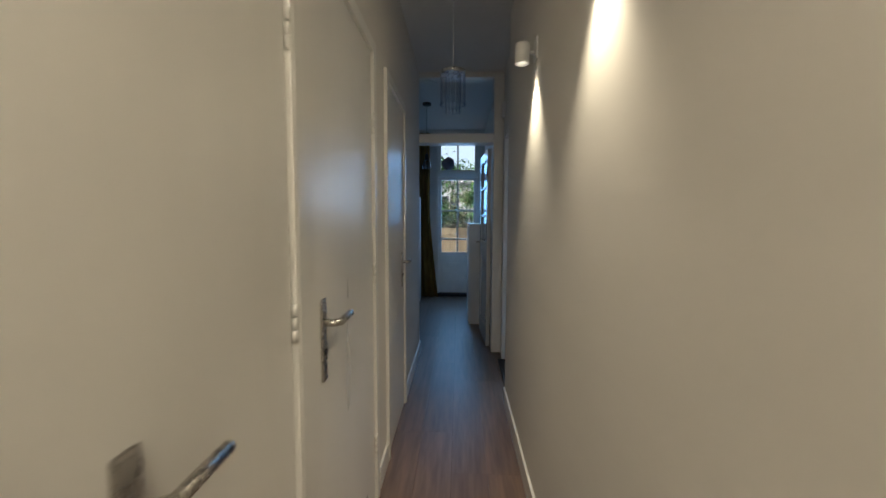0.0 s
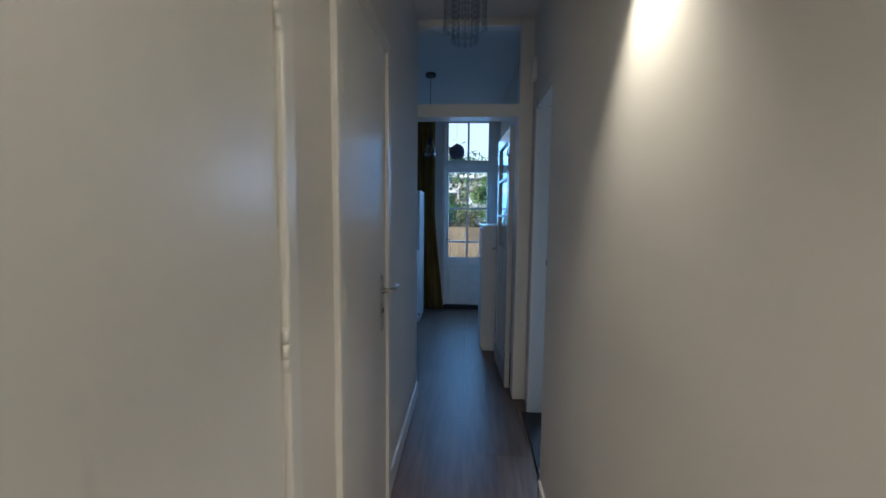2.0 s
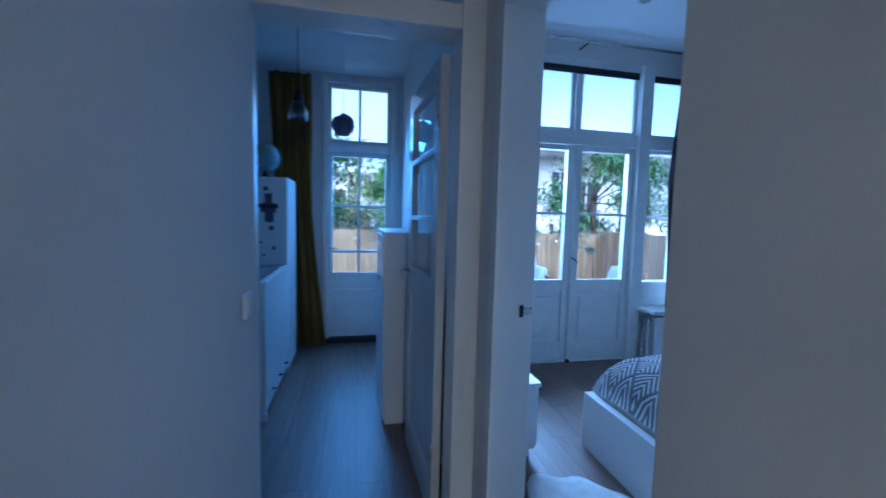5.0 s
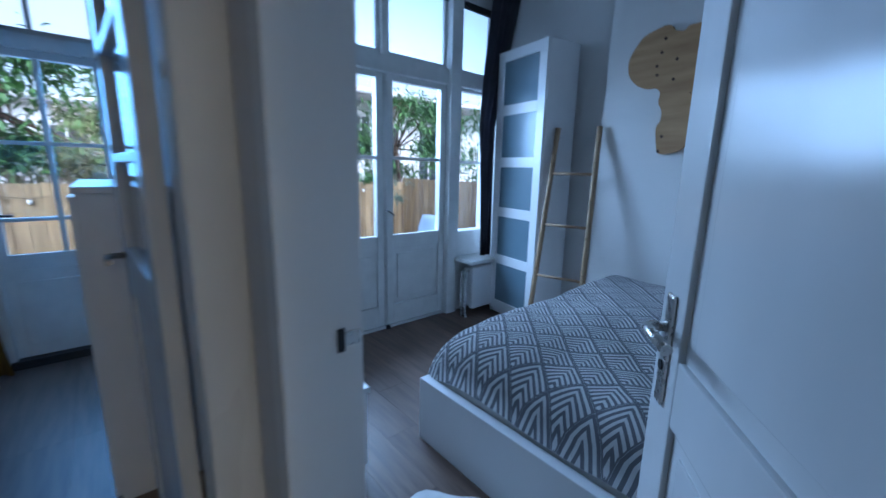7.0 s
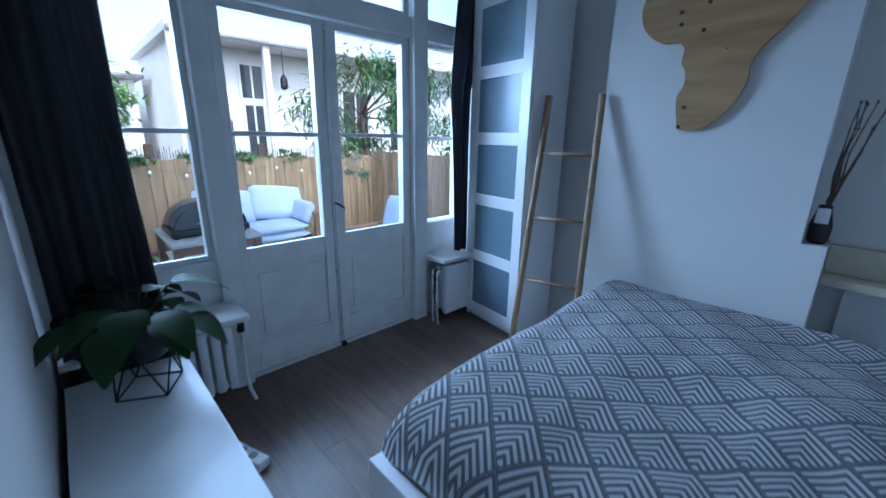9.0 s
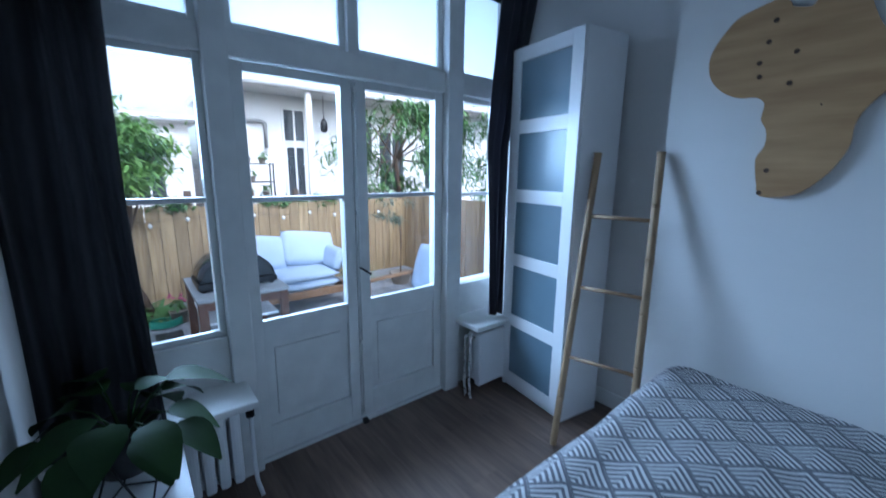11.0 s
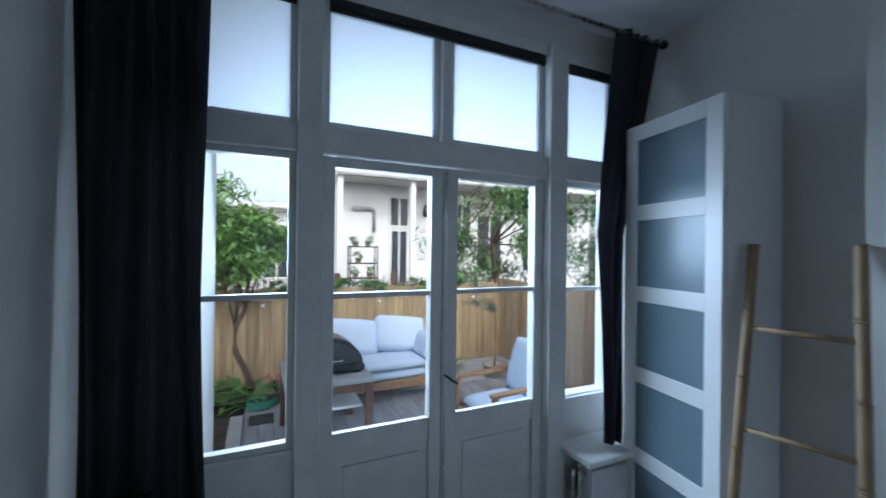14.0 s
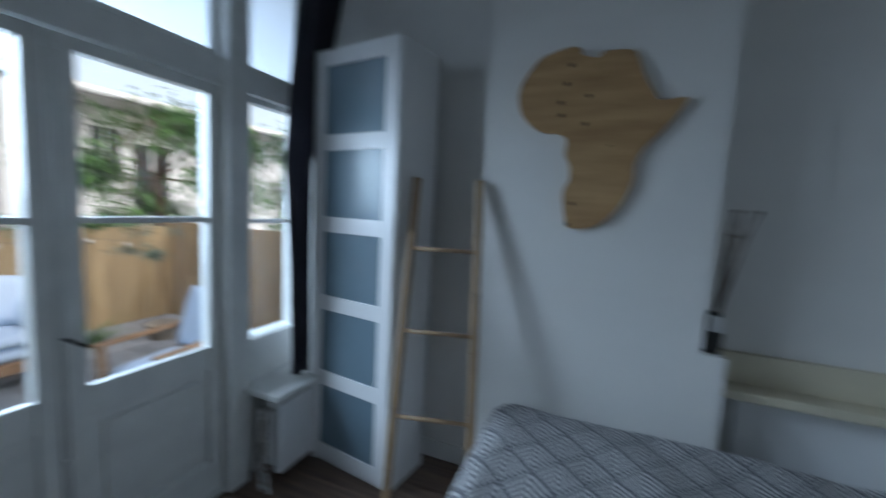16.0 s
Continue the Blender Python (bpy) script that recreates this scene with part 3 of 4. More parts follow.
# ---- bamboo ladder ----
lad = thing("towel_ladder", pose(0, 0, 0), "bamboo towel ladder leaning against the wall", "ladder")
LT, LB = (Vector((3.42, 5.50, 1.70)), Vector((3.50, 5.19, 1.70))), (Vector((3.09, 5.44, 0.02)), Vector((3.19, 5.05, 0.02)))
for t0, b0 in zip(LT, LB):
    bm = bmesh.new()
    for k in range(6):
        p, q = b0.lerp(t0, k / 6), b0.lerp(t0, (k + 1) / 6)
        tube(bm, [p, p.lerp(q, 0.06), p.lerp(q, 0.94), q], 0.021, 10)
        tube(bm, [p.lerp(q, 0.97), q], 0.0235, 10)
    part("pole", bm, BAMB, lad)
for f in (0.31, 0.55, 0.79):
    part("rung", T([LB[0].lerp(LT[0], f), LB[1].lerp(LT[1], f)], 0.011, 8), BAMB, lad)

# ---- wooden continent panel ----
shape = [(0.00, 0.745), (0.02, 0.82), (0.07, 0.89), (0.13, 0.95), (0.22, 0.98), (0.33, 1.00), (0.38, 0.98), (0.40, 0.95), (0.48, 0.93), (0.52, 0.96), (0.62, 0.96), (0.70, 0.94), (0.76, 0.82), (0.82, 0.73), (0.86, 0.69), (0.99, 0.70),
         (0.98, 0.65), (0.90, 0.55), (0.79, 0.44), (0.75, 0.35), (0.75, 0.27), (0.71, 0.17), (0.64, 0.08), (0.54, 0.012), (0.39, 0.00), (0.36, 0.06), (0.335, 0.20), (0.37, 0.27), (0.365, 0.35), (0.33, 0.41), (0.335, 0.49), (0.28, 0.53), (0.19, 0.535), (0.10, 0.575), (0.025, 0.65)]
bm = bmesh.new()
vs = []
N = len(shape)
for i in range(N):
    for k in range(3):
        p0, p1, p2, p3 = (Vector(shape[(i + j) % N]) for j in (-1, 0, 1, 2))
        t = k / 3
        p = 0.5 * ((2 * p1) + (p2 - p0) * t + (2 * p0 - 5 * p1 + 4 * p2 - p3) * t * t + (3 * p1 - p0 - 3 * p2 + p3) * t ** 3)
        vs.append(bm.verts.new((3.507, 5.025 - 0.705 * p.x, 1.495 + 0.815 * p.y)))
f = bm.faces.new(vs)
ex = bmesh.ops.extrude_face_region(bm, geom=[f])
for v in ex["geom"]:
    if isinstance(v, bmesh.types.BMVert):
        v.co.x += 0.022
art = thing("wall_panel", pose(0, 0, 0), "plywood wall panel cut in a continent outline", "wall decor")
bd = part("board", bm, PLY, art)
part("wall_batten", B(3.529, 3.535, 4.56, 4.7, 1.9, 2.1), PLY, art)
for u, v in ((0.33, 0.9), (0.31, 0.8), (0.28, 0.7), (0.29, 0.63), (0.45, 0.73), (0.44, 0.58), (0.4, 0.14), (0.38, 0.02), (0.6, 0.46)):
    c = (5.025 - 0.705 * u, 1.495 + 0.815 * v)
    part("knot", T([(3.5045, c[0], c[1]), (3.508, c[0], c[1])], 0.010 if u != 0.6 else 0.004, 10), KNOT, art)

# ---- bed ----
bed = thing("bed", pose(0, 0, 0), "white double bed frame standing against the chimney breast", "bed")
Y0, Y1, X0, X1 = 3.42, 5.03, 1.70, 3.52
part("footboard", B(X0, X0 + 0.05, Y0, Y1, 0, 0.335, bev=0.004), LAMI, bed)
part("headboard", B(X1 - 0.035, X1, Y0, Y1 - 0.03, 0, 0.5, bev=0.004), LAMI, bed)
for y in (Y0, Y1 - 0.03):
    part("side_rail", B(X0 + 0.05, X1 - 0.035, y, y + 0.03, 0.06, 0.335, bev=0.003), LAMI, bed)
part("slat_base", B(X0 + 0.06, X1 - 0.04, Y0 + 0.04, Y1 - 0.04, 0.16, 0.2), PLY, bed)
obj("mattress", B(X0 + 0.06, X1 - 0.04, Y0 + 0.04, Y1 - 0.04, 0.2, 0.44, bev=0.04), RUG, "white mattress under the duvet", "mattress")
bm = bmesh.new()
nx, ny = 84, 76
grid = []
for i in range(nx + 1):
    row = []
    for j in range(ny + 1):
        u, v = i / nx, j / ny
        x, y = X0 + 0.045 + u * (X1 - 0.06 - X0 - 0.045), Y0 - 0.02 + v * (Y1 + 0.03 - Y0 + 0.02)
        e = min(u / 0.12, 1.0)
        ev = min(min(v, 1 - v) / 0.09, 1.0)
        z = 0.36 + 0.2 * math.sqrt(1 - (1 - e) ** 2) - (0.17 * (1 - math.sqrt(1 - (1 - ev) ** 2)))
        z += 0.05 * u + 0.032 * noise.noise((x * 2.0, y * 2.0, 1)) + 0.012 * noise.noise((x * 4.5, y * 4.5, 7)) + 0.007 * noise.noise((x * 8, y * 8, 4))
        row.append(bm.verts.new((x, y, z)))
    grid.append(row)
for i in range(nx):
    for j in range(ny):
        bm.faces.new((grid[i][j], grid[i + 1][j], grid[i + 1][j + 1], grid[i][j + 1])).smooth = True
bmesh.ops.solidify(bm, geom=bm.faces[:], thickness=0.03)
duv = thing("duvet", pose(0, 0, 0), "grey and white chevron patterned duvet spread over the bed", "duvet")
part("cover", bm, DUVET, duv)
part("piping", T([(X0 + 0.1 + k * 0.17, Y1 + 0.031, 0.335 + 0.0035 * k) for k in range(11)], 0.006, 6), NAVY, duv, "dark seam piping")

# ---- low bench, plant, small things ----
ben = thing("low_bench_cabinet", pose(0, 0, 0), "low white bench cabinet along the wall under a plant", "cabinet")
part("top", B(0.945, 1.36, 4.93, 6.04, 0.43, 0.455, bev=0.003), LAMI, ben)
part("body", B(0.945, 1.34, 4.945, 6.025, 0.06, 0.43, bev=0.002), LAMI, ben)
for k in range(2):
    part("drawer_front", B(1.34, 1.355, 4.95 + k * 0.54, 5.482 + k * 0.54, 0.075, 0.42, bev=0.002), LAMI, ben)
for x in (0.97, 1.28):
    for y in (4.97, 5.93):
        part("leg", B(x, x + 0.04, y, y + 0.04, 0, 0.06), LAMI, ben)

pc = Vector((1.20, 5.83, 0.455))
stand = thing("plant_stand", pose(0, 0, 0), "black geometric wire plant stand on the bench", "plant stand")
ring0 = [pc + Vector((0.12 * math.cos(a), 0.12 * math.sin(a), 0.004)) for a in (0.3 + k * math.pi / 2 for k in range(4))]
ring1 = [pc + Vector((0.105 * math.cos(a), 0.105 * math.sin(a), 0.23)) for a in (0.3 + math.pi / 4 + k * math.pi / 2 for k in range(4))]
for k in range(4):
    part("bar", T([ring0[k], ring0[(k + 1) % 4]], 0.0035, 6), BLACK, stand)
    part("bar", T([ring1[k], ring1[(k + 1) % 4]], 0.0035, 6), BLACK, stand)
    part("strut", T([ring0[k], ring1[k]], 0.0035, 6), BLACK, stand)
    part("strut", T([ring0[(k + 1) % 4], ring1[k]], 0.0035, 6), BLACK, stand)


def leaf_mesh(bm, base, d, up, ln, wd, fold=0.25, droop=0.3, n=6):
    """One pointed leaf: a strip that widens and narrows, folded along its rib and bent down."""
    d, up = d.normalized(), up.normalized()
    s = d.cross(up).normalized()
    up = s.cross(d)
    prev = None
    for i in range(n + 1):
        t = i / n
        w = wd * 0.5 * math.sin(math.pi * min(t * 0.93 + 0.05, 1)) ** 0.8 * (1.15 - 0.5 * t)
        c = base + d * ln * t - up * droop * ln * t * t
        row = [bm.verts.new(c + s * w + up * fold * w), bm.verts.new(c), bm.verts.new(c - s * w + up * fold * w)]
        if prev:
            for k in (0, 1):
                bm.faces.new((prev[k], prev[k + 1], row[k + 1], row[k])).smooth = True
        prev = row


pl = thing("houseplant", pose(0, 0, 0), "potted green houseplant with large pointed leaves in a black bowl", "plant")
part("pot", L([(0.04, 0.13), (0.08, 0.15), (0.104, 0.21), (0.101, 0.3), (0.094, 0.3), (0.087, 0.28), (0.01, 0.275)], pc, 28), BLACK, pl)
rng = random.Random(5)
for k in range(17):
    a = k * 2.4 + rng.uniform(-0.3, 0.3)
    el = rng.uniform(0.1, 1.1)
    o = Vector((math.cos(a) * math.cos(el), math.sin(a) * math.cos(el), math.sin(el)))
    base = pc + Vector((0.03 * math.cos(a), 0.03 * math.sin(a), 0.28))
    tip = base + o * rng.uniform(0.09, 0.17) + Vector((0, 0, 0.02))
    st = part("stem", T([base, base.lerp(tip, 0.5) + Vector((0, 0, 0.025)), tip], 0.004, 6, 0.0025), HLEAF, pl)
    bm = bmesh.new()
    leaf_mesh(bm, tip, Vector((o.x, o.y, o.z * 0.3 - 0.15)), Vector((0, 0, 1)), rng.uniform(0.15, 0.2), rng.uniform(0.12, 0.16), 0.18, 0.6)
    part("leaf", bm, HLEAF, pl)

strip = thing("power_strip", pose(1.47, 5.72, 0, 0, 0, -70), "white power strip on the floor beside the bench", "power strip")
part("body", B(-0.13, 0.13, -0.03, 0.03, 0, 0.045, bev=0.006), LAMI, strip)
for k in range(3):
    part("socket", L([(0.02, 0.045), (0.02, 0.0465), (0.002, 0.0465)], (-0.08 + k * 0.07, 0, 0), 14), CONC, strip)

bm = bmesh.new()
ring = []
cx, cy = 1.38, 4.36
for k in range(40):
    a = 2 * math.pi * k / 40
    rr = 1 + 0.1 * math.sin(3 * a + 1) + 0.06 * math.sin(7 * a)
    ring.append((cx + 0.27 * rr * math.cos(a), cy + 0.42 * rr * math.sin(a)))
mid = bm.verts.new((cx, cy, 0.045))
lay = [[bm.verts.new((cx + (x - cx) * f, cy + (y - cy) * f, z)) for x, y in ring] for f, z in ((1, 0.004), (0.97, 0.03), (0.8, 0.04))]
for a, b in zip(lay, lay[1:]):
    for k in range(40):
        bm.faces.new((a[k], a[(k + 1) % 40], b[(k + 1) % 40], b[k])).smooth = True
for k in range(40):
    bm.faces.new((lay[2][k], lay[2][(k + 1) % 40], mid)).smooth = True
obj("sheepskin_rug", bm, RUG, "white woolly rug on the bedroom floor", "rug")

sh = thing("alcove_shelf", pose(0, 0, 0), "cream wooden ledge with backboard across the wall alcove", "shelf")
part("ledge", B(3.60, 3.75, 3.03, 4.063, 0.79, 0.83, bev=0.006), CREAM, sh)
part("backboard", B(3.71, 3.75, 3.03, 4.063, 0.831, 0.97, bev=0.004), CREAM, sh)
part("front_panel", B(3.70, 3.748, 3.03, 3.97, 0.0, 0.789), LAMI, sh)
vase = thing("branch_vase", pose(3.615, 4.113, 0.985), "dark bare twigs in a slim vase beside the chimney", "vase")
part("vase_body", L([(0.03, 0), (0.04, 0.02), (0.042, 0.09), (0.028, 0.15), (0.024, 0.18), (0.02, 0.18), (0.02, 0.17), (0.001, 0.165)], n=18), DARK, vase)
part("label_tag", B(-0.046, -0.0425, -0.024, 0.024, 0.1, 0.17, bev=0.001), LAMI, vase, "white paper tag")
rng = random.Random(9)
for k in range(7):
    a = rng.uniform(0, 6.28)
    o = Vector((math.cos(a) * 0.05, math.sin(a) * 0.06 - 0.03, 0))
    pts = [Vector((0, 0, 0.1)) + o * (t ** 1.3) * 1.3 + Vector((rng.uniform(-.008, .008), rng.uniform(-.008, .008), 0.52 * t)) for t in (0, 0.2, 0.4, 0.6, 0.8, 1.0)]
    bm = T(pts, 0.005, 6, 0.002)
    for t in range(1, 6):
        lathe(bm, [(0.001, -0.008), (0.006, 0), (0.001, 0.01)], pts[t], 6)
    part("twig", bm, BARK, vase)

for x, y in ((2.40, 5.62), (3.08, 5.60)):
    s = thing("recessed_spot", pose(x, y, BC), "small round recessed ceiling spot, switched off", "ceiling light", "bedroom ceiling spots")
    part("ring", L([(0.03, -0.001), (0.045, -0.006), (0.047, 0.0), (0.03, 0.0)], n=24), STEEL, s)
    part("lens", L([(0.03, -0.002), (0.029, 0.0)], n=20), CONC, s)
pw = thing("wire_pendant", pose(2.6, 4.46, -0.03), "black open wire pendant lamp over the bed", "pendant lamp")
part("cord", T([(0, 0, BC + 0.03), (0, 0, 2.42)], 0.003, 6), BLACK, pw)
part("rose", L([(0.04, BC), (0.045, BC + 0.03), (0.001, BC + 0.03)], n=16), BLACK, pw)
for k in range(10):
    a = 2 * math.pi * k / 10
    part("wire", T([(r * math.cos(a), r * math.sin(a), z) for r, z in ((0.02, 2.44), (0.1, 2.4), (0.13, 2.33), (0.1, 2.26), (0.03, 2.23))], 0.002, 5), BLACK, pw)
for z, r in ((2.4, 0.1), (2.33, 0.13), (2.26, 0.1)):
    part("hoop", T([(r * math.cos(k * math.pi / 12), r * math.sin(k * math.pi / 12), z) for k in range(25)], 0.002, 5), BLACK, pw)

# ---- hall lamps ----
for y in (1.52, 2.38):
    s = thing("wall_spot", pose(0.655, y, 2.05), "white cylindrical wall spot shining down the wall", "wall lamp", "hall wall spots")
    bm = bmesh.new()
    lathe(bm, [(0.001, 0.03), (0.029, 0.03), (0.029, 0.0), (0.033, 0.0), (0.033, 0.085), (0.028, 0.09), (0.001, 0.09)], n=24)
    part("cylinder", bm, LAMI, s)
    part("bulb", L([(0.001, 0.02), (0.026, 0.02), (0.027, 0.026), (0.001, 0.028)], n=16), GLOW, s)
    part("arm", T([(0.03, 0, 0.05), (0.06, 0, 0.05)], 0.009, 8), LAMI, s)
    part("backplate", B(0.056, 0.065, -0.035, 0.035, 0.01, 0.11, bev=0.003), LAMI, s)

pn = thing("crystal_pendant", pose(0.33, 3.0, 0), "small pendant lamp hung with clear crystal strings", "pendant lamp")
part("ceiling_cup", L([(0.03, HC - 0.09), (0.036, HC - 0.085), (0.036, HC), (0.001, HC)], n=20), LAMI, pn)
part("cord", T([(0, 0, HC - 0.09), (0, 0, 2.24)], 0.0025, 6), LAMI, pn)
part("top_ring", L([(0.074, 2.225), (0.078, 2.225), (0.078, 2.245), (0.001, 2.25)], n=28), STEEL, pn)
for r, n, dz in ((0.075, 22, 0.0), (0.045, 12, -0.04)):
    for k in range(n):
        a = 2 * math.pi * k / n
        nb = 9 if r > 0.05 else 11
        prof = [(0.0008, 2.225)]
        for q in range(nb):
            g = 0.008 if q < nb - 1 else 0.012
            z = 2.215 - q * 0.021
            prof += [(g * 0.75, z), (0.0008, z - g - 0.001)]
        bm = L(prof, (r * math.cos(a), r * math.sin(a), 0), 6)
        part("crystal_string", bm, CRYST, pn)

sw = thing("light_switch", pose(XL, 4.30, 1.08), "white square light switch on the hall wall", "light switch")
part("plate", B(0, 0.008, -0.04, 0.04, -0.04, 0.04, bev=0.003), LAMI, sw)
part("rocker", B(0.008, 0.012, -0.026, 0.026, -0.026, 0.026, bev=0.002), LAMI, sw)
ch = thing("door_chime", pose(0.80, 4.31, 2.36), "small white chime box high on the hall wall", "chime")
part("case", B(-0.03, 0, -0.045, 0.045, -0.07, 0.07, bev=0.008), LAMI, ch)

# fixture added out of view to go with the hall fill light
cl = thing("hall_fill_fixture", pose(0.35, -0.5, HC), "added round white fixture for the unseen hall fill light", "ceiling light")
part("base", L([(0.13, -0.07), (0.14, -0.06), (0.14, 0.0), (0.001, 0.0)], n=28), LAMI, cl)
part("diffuser", L([(0.001, -0.0705), (0.125, -0.0705), (0.125, -0.069), (0.001, -0.069)], n=28), GLOW, cl)

# ---- nursery ----
bm = bmesh.new()
for r in ((-0.02, 0.03, 0.0, 2.76), (0.67, 0.72, 0.0, 2.76), (0.03, 0.67, 2.03, 2.12), (0.03, 0.67, 2.72, 2.76)):
    box(bm, r[0], r[1], 7.22, 7.4, r[2], r[3], bev=0.005)
nwin = structure("window_2", bm, SASH, "white balcony door with small panes and a transom light", "window")
sash(nwin, "transom_sash", 0.03, 0.67, 2.12, 2.72, [], [0.35], 7.26, 7.32, 0.035)
s = sash(nwin, "balcony_door", 0.03, 0.67, 0.66, 2.03, [1.47, 0.985], [0.35], 7.26, 7.32, 0.045, 0.1)
bm = bmesh.new()
box(bm, 0.03, 0.67, 7.26, 7.32, 0.06, 0.66, bev=0.004)
box(bm, 0.09, 0.61, 7.25, 7.27, 0.14, 0.58, bev=0.006)
part("door_panel", bm, SASH, s)
part("door_sill", B(0.0, 0.70, 7.20, 7.3, 0.0, 0.055, bev=0.003), DARK, s, "dark weather strip")
bm = bmesh.new()
tube(bm, [(0.055, 7.26, 1.02), (0.055, 7.21, 1.02), (0.14, 7.205, 1.02)], 0.008, 8)
part("lever", bm, BLACK, s)

curtain("curtain", [(-0.40, 0.02), (-0.45, -0.1), (-0.5, -0.13)], 7.10, 0.02, 2.74, 5, 0.035, MUST, "long mustard yellow velvet curtain beside the balcony door", "")

dres = thing("nursery_wardrobe", pose(0, 0, 0), "white wardrobe with dark animal and star stickers", "wardrobe")
part("body", B(-0.84, -0.25, 6.52, 6.98, 0, 1.68, bev=0.006), LAMI, dres)
for k, (a, b) in enumerate(((0.94, 1.66), (0.05, 0.92))):
    part("front", B(-0.835, -0.255, 6.5, 6.52, a, b, bev=0.003), LAMI, dres)
for x, z, r in ((-0.56, 1.6, 0.02), (-0.42, 1.58, 0.022), (-0.6, 1.5, 0.018), (-0.55, 1.27, 0.02), (-0.38, 1.25, 0.022), (-0.46, 1.13, 0.012), (-0.36, 1.08, 0.018), (-0.56, 1.05, 0.02), (-0.44, 1.02, 0.012)):
    part("sticker", T([(x, 6.4985, z), (x, 6.5, z)], r, 6), LILAC, dres)
bm = bmesh.new()
for q in ((-0.46, -0.34, 1.38, 1.46), (-0.43, -0.37, 1.46, 1.54), (-0.48, -0.32, 1.42, 1.45), (-0.43, -0.36, 1.30, 1.38)):
    box(bm, q[0], q[1], 6.4975, 6.4995, q[2], q[3], bev=0.0005)
part("animal_sticker", bm, LILAC, dres)
gl = thing("globe", pose(-0.47, 6.72, 1.68), "blue desk globe on a dark foot", "globe")
part("foot", L([(0.07, 0), (0.075, 0.01), (0.02, 0.025), (0.012, 0.07), (0.001, 0.07)], n=20), DARK, gl)
part("ball", L([(0.12 * math.sin(math.pi * k / 12) + 0.0005, 0.185 - 0.12 * math.cos(math.pi * k / 12)) for k in range(13)], n=24), GLOBE, gl)
part("arc", T([(0.13 * math.cos(a), 0, 0.185 + 0.13 * math.sin(a)) for a in (-1.5 + k * 0.25 for k in range(13))], 0.005, 6), STEEL, gl)

cot = thing("cot", pose(0, 0, 0), "white child's cot with solid side panels", "cot")
part("side_panel", B(-0.275, -0.25, 5.62, 6.48, 0.06, 0.90, bev=0.005), LAMI, cot)
part("side_panel", B(-0.845, -0.82, 5.62, 6.48, 0.06, 0.90, bev=0.005), LAMI, cot)
part("top_rail", B(-0.285, -0.24, 5.60, 6.49, 0.90, 0.935, bev=0.006), LAMI, cot)
part("end_panel", B(-0.82, -0.275, 5.62, 5.645, 0.06, 0.92, bev=0.005), LAMI, cot)
part("end_panel", B(-0.82, -0.275, 6.455, 6.48, 0.06, 0.92, bev=0.005), LAMI, cot)
part("mattress", B(-0.82, -0.275, 5.645, 6.455, 0.45, 0.55, bev=0.02), RUG, cot)
for x in (-0.84, -0.29):
    for y in (5.605, 6.45):
        part("leg", B(x, x + 0.045, y, y + 0.045, 0, 0.06, bev=0.004), LAMI, cot)
for k in range(3):
    part("drawer_knob", L([(0.001, 0), (0.012, 0.004), (0.012, 0.016), (0.001, 0.02)], (-0.24, 5.85 + k * 0.25, 0.12), 12), DARK, cot)

nc = thing("nursery_cabinet", pose(0, 0, 0), "plain white cabinet behind the open nursery door", "cabinet")
part("body", B(0.515, 0.795, 5.46, 6.26, 0, 1.25, bev=0.003), LAMI, nc)
part("top", B(0.505, 0.797, 5.45, 6.27, 1.25, 1.275, bev=0.003), LAMI, nc)
for k in range(2):
    f = part("cabinet_front", B(0.497, 0.515, 5.465 + k * 0.4, 5.855 + k * 0.4, 0.03, 1.24, bev=0.002), LAMI, nc)
    part("knob", L([(0.001, 0), (0.012, 0.004), (0.012, 0.016), (0.001, 0.02)], (0.487, 5.8 + k * 0.13, 0.92), 12), STEEL, f)

bp = thing("paper_pendant", pose(0.20, 6.65, 0), "dark faceted paper ball hanging by the balcony door", "pendant lamp")
part("cord", T([(0, 0, KC), (0, 0, 2.28)], 0.002, 6), LAMI, bp)
bm = bmesh.new()
bmesh.ops.create_icosphere(bm, subdivisions=2, radius=0.105, matrix=Matrix.Translation((0, 0, 2.18)))
for v in bm.verts:
    v.co += (v.co - Vector((0, 0, 2.18))) * 0.25 * noise.noise(v.co * 14)
part("ball", bm, LILAC, bp)
gp = thing("glass_pendant", pose(-0.05, 5.7, 0), "black-capped clear glass pendant lamp on a thin cord", "pendant lamp")
part("rose", L([(0.05, KC - 0.03), (0.055, KC - 0.025), (0.055, KC), (0.001, KC)], n=20), BLACK, gp)
part("cord", T([(0, 0, KC - 0.03), (0, 0, 2.16)], 0.003, 6), BLACK, gp)
part("cap", L([(0.025, 2.10), (0.03, 2.11), (0.02, 2.17), (0.001, 2.18)], n=16), BLACK, gp)
part("shade", L([(0.028, 2.11), (0.05, 2.05), (0.06, 1.99), (0.058, 1.985), (0.048, 2.05), (0.026, 2.105)], n=20), CRYST, gp)

